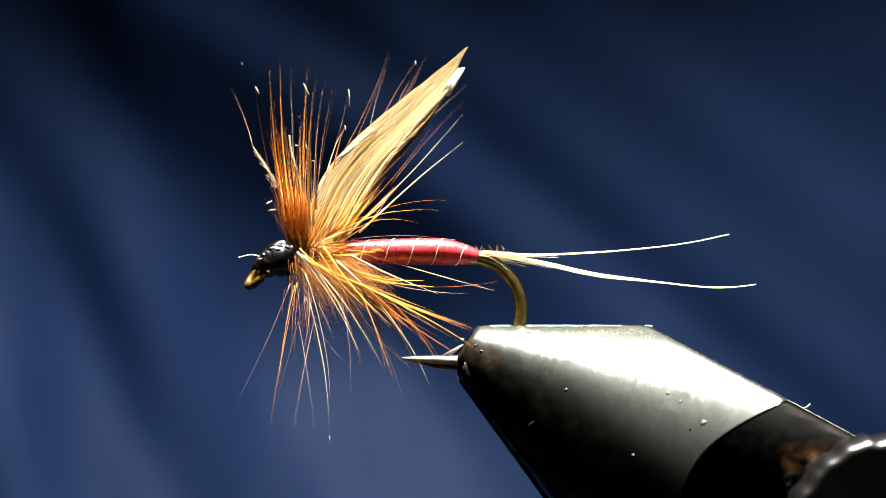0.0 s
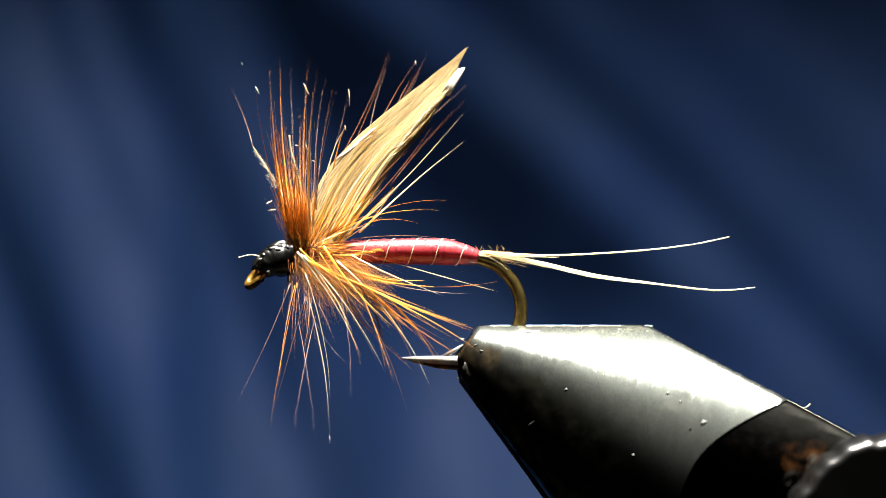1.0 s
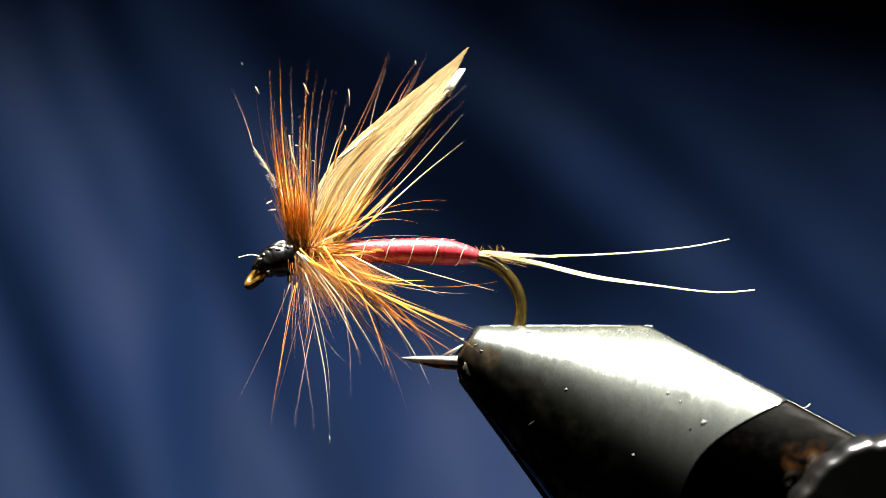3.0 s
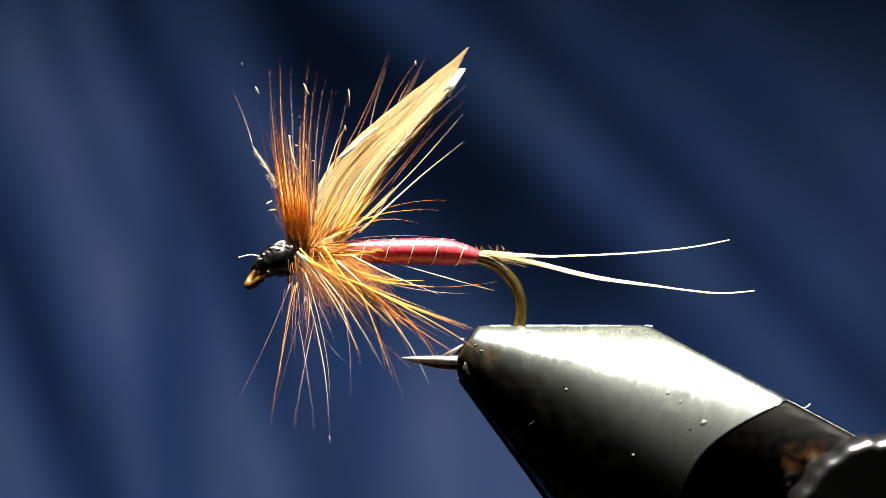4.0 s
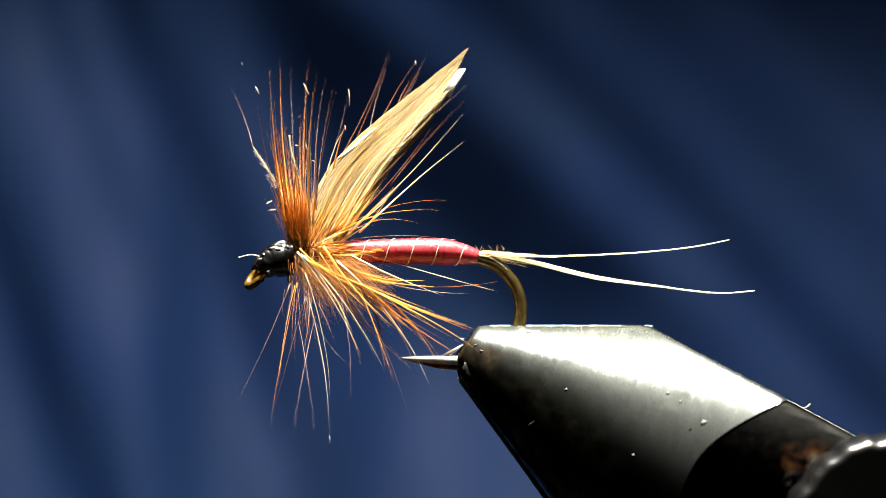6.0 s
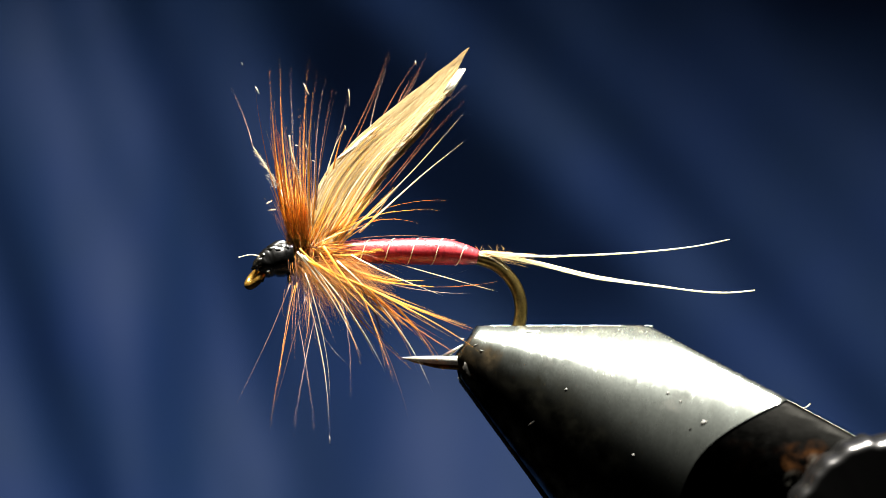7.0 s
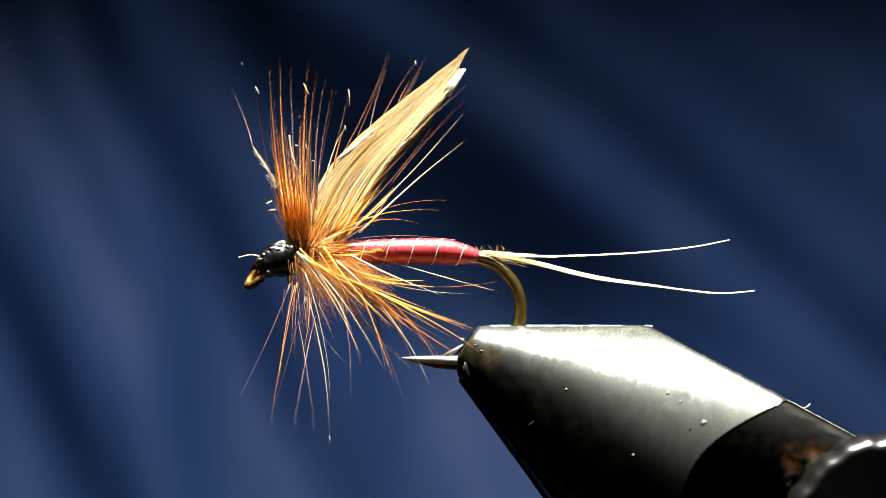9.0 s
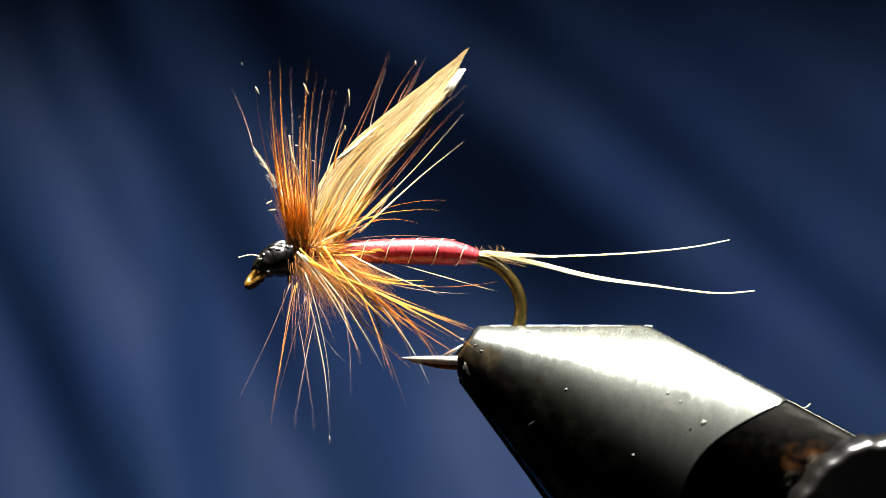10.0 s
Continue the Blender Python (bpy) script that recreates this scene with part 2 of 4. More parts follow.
# folds: place across the fold, half width, how steeply the cloth leans out there
PLEATS = [(-980, 140, 0.16), (-800, 90, -0.2), (-620, 130, 0.16), (-460, 90, -0.18), (-300, 100, 0.10), (-165, 95, -0.24), (20, 110, 0.18), (140, 70, 0.14), (78, 32, -0.08),
          (250, 105, -0.25), (350, 60, 0.02), (480, 150, 0.24), (630, 130, 0.30)]
DRAPES = [(725, 100, 0.16), (850, 110, -0.20), (990, 110, 0.04), (1130, 110, -0.06), (1300, 130, 0.10), (1480, 120, 0.0), (1700, 160, 0.16)]


def fall(u, v):
    """How far the cloth leans out (rise over run) as it falls past u, v."""
    w = min(1100.0, max(-100.0, v))
    q = u - 0.37 * w + 14 * math.sin(w / 260.0 + 1)
    p = u - 1.05 * w + 16 * math.sin(u / 210.0) + 0.00010 * (w - 300) ** 2
    share = smooth(p, 180, 420)
    out = 0.00022 * (w - 300) * (1 - 0.35 * share) + -0.07 * share + 0.03 * (1 - share)
    out += (1 - share) * sum(a * swell(q, m, h) for m, h, a in PLEATS)
    out += share * sum(a * swell(p, m, h) for m, h, a in DRAPES)
    out += 0.09 * (1 - share) * swell(q, 255, 105) * smooth(w, 430, 620)
    out -= 0.38 * smooth(q, 375, 510) * (1 - smooth(p, 550, 680)) * (1 - smooth(w, 440, 760))
    return out + 0.05 * noise.noise((u / 150, v / 190, 3))


def cloth_sheet(name, lean_out, u0, u1, v0, v1, nu, nv, y, parent, level, forward=0.0, skew=0.0):
    """A hanging sheet whose lean gives its folds."""
    bm = bmesh.new()
    step = (v1 - v0) / nv
    columns = []
    for i in range(nu + 1):
        u = u0 + (u1 - u0) * i / nu
        out = [0.0]
        for j in range(nv):
            out.append(out[-1] + lean_out(u, v0 + step * (j + 0.5)) * step)
        rest = out[round((level - v0) / step)]
        column = []
        for j in range(nv + 1):
            p = plan(u, v0 + step * j + skew * (u - 784), 0, y)
            p.y -= (out[j] - rest + forward) * U * (D + y) / D
            column.append(bm.verts.new(p))
        columns.append(column)
    for a, b in zip(columns, columns[1:]):
        for j in range(nv):
            bm.faces.new((a[j], a[j + 1], b[j + 1], b[j]))
    return part(name, bm, CLOTH, parent)


def flap_fall(u, v):
    s = (v + 60) / 150.0
    return (-1.33 * s if s > 0 else 0.4 if s < -1.2 else 0.0)


cloth = thing("hanging_cloth", (0, CLOTH_Y, 0.0), "dark blue cloth hanging in soft diagonal folds", "cloth")
panel = cloth_sheet("panel", fall, -1000, 2700, -900, 441 + Z0 * D / (U * (D + CLOTH_Y)), 230, 220, CLOTH_Y, cloth, 200)
# unseen flap above the view, added to throw moving shade on the panel
shade_flap = cloth_sheet("shade_flap", flap_fall, -900, 2700, -1400, 60, 60, 60, CLOTH_Y - 0.030, cloth, -60, 150, skew=0.18)


# ---- vise ----
APEX = (745.0, 577.0)
AXIS, HALF = 27.0, 27.0


def jaw_point(r, th, back=1.0, shrink=1.0):
    """A point of the jaw's cone: r units from its apex, seen th degrees below the level."""
    a = radians(th - AXIS)
    wide = math.tan(radians(HALF)) * math.cos(a)
    s = min(1.0, max(-1.0, -math.sin(a) / wide))
    deep = 1 - 0.5 * s * s - 0.19 * s ** 6 if s > 0 else math.sqrt(1 - s * s)
    rim = 0.30 * wide * r * shrink * max(0.0, s) ** 6
    k = 1 - rim * U / D
    u, v = APEX[0] + r * math.cos(radians(th)), APEX[1] + r * math.sin(radians(th))
    return 784 + (u - 784) * k, 441 + (v - 441) * k, wide * deep * r * shrink * back


def slant(u):
    return 578 + 0.5388 * (u - 1150)


def boundary(th):
    x = 27.5 - th
    return 517 + (0.33 * x * x + 0.0055 * x ** 3 if x > 0 else 0.25 * x * x)


def cut_slant(u, v, d):
    """Keep a point under the jaw's slanting back."""
    if u > 1150 and v < slant(u):
        return u, slant(u), d
    return u, v, d


def cone_part(r_from, r_to, nr, nth, shrink, back):
    bm = bmesh.new()
    rows = []
    for j in range(nth + 1):
        th = 2 * HALF * (0.5 - 0.5 * math.cos(math.pi * j / nth))
        r0, r1 = r_from(th), r_to(th)
        row = []
        for i in range(nr + 1):
            u, v, d = jaw_point(r0 + (r1 - r0) * i / nr, th, back, shrink)
            if back < 0:
                u, v = u - 5 * th / 55, v + 1 - th / 55
            u, v, d = cut_slant(u, v, d)
            row.append(bm.verts.new(plan(u, v, d)))
        rows.append(row)
    for a, b in zip(rows, rows[1:]):
        for i in range(nr):
            bm.faces.new((a[i], a[i + 1], b[i + 1], b[i]))
    return bm


vise = thing("fly_tying_vise", (plan(2900, 441).x, 0, 0), "steel fly-tying vise with a worn polished jaw and a black knob", "vise")


def build_vise():
    def tip(th):
        return 82 + (0.012 * (36 - th) ** 2 if th < 36 else 0.13 * (th - 36) ** 2)

    def on_jaw(u, v):
        """The place on the jaw's front that is seen at u, v."""
        d = 0.0
        for _ in range(8):
            k = D / (D - d * U)
            x, z = 784 + (u - 784) / k, 441 + (v - 441) / k
            d = jaw_point(math.hypot(x - APEX[0], z - APEX[1]), math.degrees(math.atan2(z - APEX[1], x - APEX[0])))[2]
        return plan(x, z, d)
    # near-black colour paints shade onto the jaw's lower left flank
    shaded_stained = bloomed(STEEL, [(on_jaw(850, 690) - world_of(vise), 0.0023), (on_jaw(905, 790) - world_of(vise), 0.0026), (on_jaw(985, 850) - world_of(vise), 0.0024)], (0.0024, 0.0022, 0.0018), (0.0065, 0.006, 0.0048), (0.15, 0.6))
    shaded_stained = bloomed(shaded_stained, [(on_jaw(925, 705) - world_of(vise), 0.0030), (on_jaw(1000, 790) - world_of(vise), 0.0034)], (0.0012, 0.0012, 0.0009), (0.004, 0.004, 0.003), (0.22, 0.75))
    at = world_of(vise)
    shaded_stained = bloomed(shaded_stained, [(on_jaw(1110, 672) - at, 0.0012), (on_jaw(1205, 700) - at, 0.0012), (on_jaw(1250, 742) - at, 0.0009), (on_jaw(985, 652) - at, 0.0008)], (0.006, 0.0065, 0.006), (0.05, 0.052, 0.047), (0.52, 0.72))
    shaded_stained = bloomed(shaded_stained, [(on_jaw(822, 622) - at, 0.0009), (on_jaw(818, 648) - at, 0.0008), (on_jaw(868, 630) - at, 0.0007)], (0.006, 0.0048, 0.0028), (0.022, 0.017, 0.010), (0.30, 0.62))
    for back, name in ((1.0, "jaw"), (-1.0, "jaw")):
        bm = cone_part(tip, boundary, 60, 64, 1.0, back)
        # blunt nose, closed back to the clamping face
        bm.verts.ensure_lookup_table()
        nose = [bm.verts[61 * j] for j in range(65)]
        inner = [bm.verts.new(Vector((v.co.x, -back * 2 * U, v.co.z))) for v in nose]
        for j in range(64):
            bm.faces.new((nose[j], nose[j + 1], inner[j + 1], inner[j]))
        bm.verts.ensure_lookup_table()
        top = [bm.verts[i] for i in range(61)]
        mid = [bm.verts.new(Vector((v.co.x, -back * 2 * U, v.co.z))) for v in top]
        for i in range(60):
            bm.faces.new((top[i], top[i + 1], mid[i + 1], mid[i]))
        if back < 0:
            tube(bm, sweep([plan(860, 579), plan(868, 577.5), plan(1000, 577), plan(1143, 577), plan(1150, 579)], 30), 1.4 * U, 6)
        part(name, bm, shaded_stained, vise, "worn polished steel jaw, bright on top")
    worn = bloomed(stained_steel("rusted_sleeve", (0.0012, 0.0012, 0.0011), 0.42, (0.03, 0.010, 0.003), 0.1, haze=0.0015), [(on_jaw(1412, 810) - world_of(vise), 0.0008), (on_jaw(1442, 800) - world_of(vise), 0.0007)], (0.004, 0.002, 0.0012), (0.018, 0.0075, 0.0025))
    worn = bloomed(worn, [(on_jaw(1440, 818) - world_of(vise), 0.0005), (on_jaw(1405, 848) - world_of(vise), 0.0005)], (0.006, 0.006, 0.005), (0.03, 0.03, 0.026), (0.42, 0.62))
    bm = cone_part(lambda th: boundary(th) - 2, lambda th: 1050, 50, 64, 0.985, 1.0)
    edge = [plan(1392 + 4 * i, slant(1392 + 4 * i) + 1.5 * noise.noise((i * 0.7, 0, 0))) for i in range(34)]
    dust = bmesh.new()
    tube(dust, edge, [(1.7 + 1.4 * noise.noise((i * 0.9, 3, 0))) * U for i in range(34)], 5)
    part("dust", dust, DUST, vise, "pale dust along the sleeve's edge")
    part("sleeve", bm, worn, vise, "blackened steel with rust marks")
    bm = cone_part(lambda th: boundary(th) - 2, lambda th: 1050, 30, 64, 0.985, -1.0)
    part("sleeve", bm, BLACKED, vise, "blackened steel with rust marks")
    flecks = ((1002, 690, 3.2, 3.2, 0, FLAKE), (945, 747, 16, 3.0, 40, GREASE), (1121, 806, 3.5, 2.5, 10, FLAKE), (1246, 750, 8, 6, 50, FLAKE),
              (1222, 760, 3, 2.5, 0, GREASE), (1183, 697, 4, 4, 0, FLAKE), (1205, 712, 3, 4, 0, FLAKE), (829, 656, 19, 9, -65, CRUST), (945, 588, 17, 4, 0, DUST),
              (842, 611, 6, 2.0, 30, FLAKE), (853, 621, 6, 1.4, -12, FLAKE))
    for u, v, a, bb, tilt, stuff in flecks:
        c = on_jaw(u, v)
        bm = bmesh.new()
        bmesh.ops.create_icosphere(bm, subdivisions=2, radius=1.0)
        for q in bm.verts:
            x, y, z = q.co
            ca, sa = math.cos(radians(tilt)), math.sin(radians(tilt))
            rag = 1 + 0.7 * noise.noise((x * 2 + u, y, z * 2))
            q.co = c + Vector((x * a * ca - z * bb * sa, y * 1.6, x * a * sa + z * bb * ca)) * 0.8 * U * rag
        part("speck", bm, stuff, vise, "pale fleck of dried varnish")
    # grey tube stands in for light reflected by the jaw's lower edge
    bm = bmesh.new()
    rim = []
    for i in range(40):
        u, v, d = jaw_point(112 + 10 * i, 2 * HALF - 0.25)
        rim.append(plan(u, v, d + 2))
    tube(bm, rim, [(2.4 + 3.1 * smooth(i, 4, 28) + 0.9 * noise.noise((i * 0.5, 8, 0))) * U for i in range(40)], 8)
    part("edge_reflection", bm, EDGE_LIGHT, vise, "grey strip for the light reflected along the jaw's lower edge")
    bm = bmesh.new()
    tube(bm, sweep([plan(1412, 726), plan(1418, 722), plan(1426, 721), plan(1434, 715)], 10), 0.6 * U, 5)
    part("lint", bm, BARB[3], vise, "pale fibre of lint")
    # barrel and post, down to the bench
    way = Vector((math.cos(radians(AXIS)), 0, -math.sin(radians(AXIS))))
    a = plan(1560, 1000)
    b = plan(2900, 1000 + (2900 - 1560) * math.tan(radians(AXIS)))
    bm = bmesh.new()
    turned(bm, a, b, [(0, 0.0045), (0.02, 0.005), (0.97, 0.005), (1, 0.0045)])
    part("barrel", bm, BLACKED, vise, "blackened steel barrel")
    bm = bmesh.new()
    turned(bm, Vector((b.x, 0, 0.01)), Vector((b.x, 0, b.z + 0.012)), [(0, 0.006), (0.98, 0.006), (1, 0.005)])
    part("post", bm, BLACKED, vise)
    bm = bmesh.new()
    slab(bm, (b.x - 0.05, -0.05, 0.0), (b.x + 0.05, 0.05, 0.012), 0.002)
    part("base_plate", bm, BLACKED, vise)
    # knob with a scalloped rim
    bm = bmesh.new()
    mid = plan(1572, 952, 0, -0.009)
    mid.y = 0
    n = 180
    rings = []
    for y, k in ((-0.0098, 0.4), (-0.0100, 0.87), (-0.0100, 0.91), (-0.00983, 0.947), (-0.0094, 0.978), (-0.0087, 0.995), (-0.0080, 1.0), (-0.0068, 0.97), (-0.0055, 0.85), (-0.005, 0.5)):
        ring = []
        for i in range(n):
            a = math.tau * i / n
            scallop = abs(math.sin(a * 7 + 0.9)) ** 0.8 + 1.1 * noise.noise((math.cos(a) * 6, math.sin(a) * 6, 2)) + 0.4 * noise.noise((math.cos(a) * 17, math.sin(a) * 17, y * 900))
            rad = 186 * 0.94 * U * (0.972 + 0.028 * scallop) * k
            ring.append(bm.verts.new(mid + Vector((math.cos(a) * rad, y, math.sin(a) * rad))))
        rings.append(ring)
    for p, q in zip(rings, rings[1:]):
        for i in range(n):
            bm.faces.new((p[i], p[(i + 1) % n], q[(i + 1) % n], q[i]))
    bm.faces.new(rings[0])
    bm.faces.new(rings[-1][::-1])
    part("knob", bm, KNOB, vise, "glossy black scalloped knob")


build_vise()

# ---- fly ----
MM = 0.001
fly = thing("fishing_fly", plan(870, 600), "ginger dry fly with tan wing and red body, in a vise", "fishing fly")
COLLAR = plan(530, 441)


def strand(bm, start, angle, length, lean, curl, thick, seg=9, sides=5, wobble=0.0):
    """One barb: angle from level, leaning towards the camera, curling over its length (degrees); lengths in mm."""
    pts, p = [start.copy()], start.copy()
    far = length / max(0.3, math.cos(radians(lean))) / seg * MM
    for i in range(seg):
        f = (i + 0.5) / seg
        a = radians(angle + curl * (f * 2 - 1) + random.uniform(-wobble, wobble))
        e = radians(lean)
        p = p + Vector((math.cos(a) * math.cos(e), -math.sin(e), math.sin(a) * math.cos(e))) * far
        pts.append(p)
    tube(bm, pts, [thick * MM * (1 - 0.92 * (i / seg) ** 1.3) for i in range(seg + 1)], sides)
    return pts


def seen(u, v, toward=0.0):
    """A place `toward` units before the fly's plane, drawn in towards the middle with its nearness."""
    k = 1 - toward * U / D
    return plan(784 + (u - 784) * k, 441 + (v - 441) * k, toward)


def hair_line(u0, v0, u1, v1, bow, depth, seg=12, wobble=0.0, root=8):
    """A bowed line from root to tip; depth: how far the tip stands out towards the camera (units)."""
    long = math.hypot(u1 - u0, v1 - v0)
    nu, nv = (v1 - v0) / long, -(u1 - u0) / long
    sway = random.uniform(0, 6)
    pts = []
    for i in range(seg + 1):
        f = i / seg
        w = bow * 4 * f * (1 - f) + wobble * math.sin(sway + 9 * f) * f
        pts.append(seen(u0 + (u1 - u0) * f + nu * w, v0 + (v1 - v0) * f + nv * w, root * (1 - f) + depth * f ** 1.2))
    return pts


def hair(bm, u0, v0, u1, v1, bow, depth, thick, seg=12, sides=5, wobble=0.0, root=8):
    pts = hair_line(u0, v0, u1, v1, bow, depth, seg, wobble, root)
    tube(bm, pts, [thick * U * (1 - 0.97 * i / seg) ** 1.2 for i in range(seg + 1)], sides)
    return pts


# barbs: root, tip, bow, depth, kind, half thickness (all in plan units)
CREST = [
    (505, 395, 452, 152, 8, 60, 1, 1.24),
    (508, 392, 477, 118, 6, -91, 1, 0.9),
    (514, 392, 495, 104, 4, -117, 1, 0.95),
    (512, 380, 496, 176, 3, 30, 1, 1.58),
    (530, 400, 515, 116, 4, -221, 0, 0.73),
    (522, 398, 546, 168, 9, 60, 4, 1.58),
    (549, 405, 554, 158, 5, 40, 2, 2.5),
    (553, 400, 556, 212, -5, 60, 2, 1.76),
    (540, 400, 546, 106, 6, -234, 1, 0.79),
    (556, 380, 576, 138, 7, -156, 0, 0.79),
    (557, 372, 595, 162, 4, 30, 0, 1.51),
]
CREST_REAR = [
    (545, 400, 541, 172, 4, 20, 1, 1.41),
    (560, 372, 588, 160, 5, -195, 4, 0.84),
    (538, 400, 562, 126, 5, -247, 4, 0.79),
    (500, 380, 484, 214, 3, 80, 1, 1.41),
    (560, 350, 617, 158, -6, -195, 0, 0.79),
    (578, 312, 611, 224, 4, 20, 3, 1.83),
    (590, 300, 612, 220, 2, 10, 1, 1.83),
    (528, 400, 500, 196, 4, -156, 4, 0.84),
    (535, 395, 531, 190, 2, -208, 1, 0.79),
]
BEHIND_WING = [
    (590, 300, 692, 82, -7, -169, 4, 1),
    (612, 285, 678, 122, -4, -117, 4, 0.96),
    (650, 250, 690, 98, 3, -247, 0, 0.74),
    (665, 230, 736, 108, 2, -117, 4, 1),
    (672, 235, 747, 120, -4, -143, 4, 1),
    (690, 210, 757, 92, -3, -260, 4, 0.89),
    (700, 200, 728, 138, 3, -117, 4, 0.96),
    (720, 250, 827, 150, 2, -208, 0, 0.89),
    (690, 330, 824, 176, 4, -286, 4, 0.68),
]
FLANK = [
    (612, 405, 772, 214, -6, -40, 4, 0.9),
    (620, 408, 821, 200, -6, 10, 3, 1.15),
    (636, 412, 821, 250, 3, 20, 3, 2.09),
    (636, 360, 748, 247, 6, -50, 4, 1.32),
    (596, 432, 700, 326, -4, 30, 2, 1.53),
    (604, 434, 694, 340, 3, 35, 2, 1.53),
    (640, 392, 708, 328, -2, 20, 3, 1.18),
    (548, 446, 796, 354, 26, 40, 1, 1.06),
    (552, 442, 781, 373, 25, 45, 2, 1),
    (600, 430, 746, 399, 25, 30, 1, 1),
    (622, 424, 802, 425, 7, 30, 4, 1.04),
]
FLANK_REAR = [
    (550, 438, 660, 398, 6, 46, 3, 1.12),
    (552, 448, 640, 396, 4, 48, 2, 1.32),
    (560, 440, 700, 372, 9, 44, 2, 1.32),
    (598, 436, 676, 384, 3, 34, 2, 1.39),
    (640, 410, 690, 345, -2, 20, 2, 1.32),
]
THROAT = [
    (600, 440, 891, 520, 1, 40, 3, 1.39),
    (622, 452, 789, 525, -4, 45, 3, 1.46),
    (600, 470, 886, 497, -23, 20, 1, 1.25),
    (600, 468, 836, 475, -23, 15, 0, 1.18),
    (690, 503, 833, 519, -5, 60, 0, 1.18),
    (545, 462, 838, 583, -5, 48, 2, 2.54),
    (610, 492, 842, 588, -3, 45, 1, 1.99),
    (600, 488, 852, 624, 7, 62, 2, 2.08),
    (572, 436, 700, 582, -8, 60, 2, 2.54),
    (596, 462, 766, 694, 18, 50, 3, 1.53),
    (640, 500, 813, 628, -8, 40, 1, 1.46),
]
THROAT_REAR = [
    (680, 522, 788, 664, 8, 30, 1, 1.32),
    (526, 446, 641, 633, 8, 60, 3, 2.08),
    (532, 450, 681, 660, 13, 60, 3, 1.9),
    (538, 452, 626, 592, 6, 62, 3, 1.72),
    (600, 526, 734, 658, -4, 30, 1, 1.32),
    (626, 506, 724, 744, 9, 60, 0, 1.32),
    (530, 440, 625, 505, -6, 62, 2, 1.6),
    (580, 470, 742, 596, 4, 40, 1, 1.39),
    (566, 448, 660, 556, -6, 56, 2, 1.32),
    (650, 520, 724, 612, 3, 30, 2, 1.46),
    (660, 540, 742, 600, 6, 20, 1, 1.18),
]
BEARD = [
    (514, 502, 416, 718, 4, 153, 0, 0.81),
    (526, 500, 476, 770, -3, 150, 1, 0.58),
    (540, 526, 480, 742, 0, 123, 0, 0.77),
    (522, 505, 492, 690, -4, 193, 1, 0.69),
    (540, 484, 585, 718, 10, 80, 3, 0.95),
    (548, 536, 583, 734, 5, 80, 3, 0.95),
    (562, 600, 583, 788, 6, 193, 0, 0.46),
    (542, 530, 620, 650, -10, 123, 0, 0.69),
    (562, 536, 594, 610, 2, 163, 0, 0.65),
    (600, 516, 620, 708, 8, 252, 0, 0.61),
    (558, 560, 519, 770, -3, 272, 0, 0.65),
]
BEARD_REAR = [
    (528, 570, 557, 772, 3, 272, 0, 0.61),
    (518, 520, 504, 610, -3, 202, 0, 0.69),
    (548, 520, 534, 640, 4, 262, 1, 0.52),
    (590, 520, 640, 650, 4, 222, 1, 0.46),
    (640, 520, 700, 690, 3, 232, 1, 0.46),
]


def body_radius(f):
    return 17 + 6.5 * math.sin(min(1.0, f * 1.3) * math.pi / 2) - 10.5 * max(0, (f - 0.76) / 0.24) ** 1.7


def body_middle(f):
    return 445.5 + 10.5 * max(0, (f - 0.72) / 0.28) ** 1.7


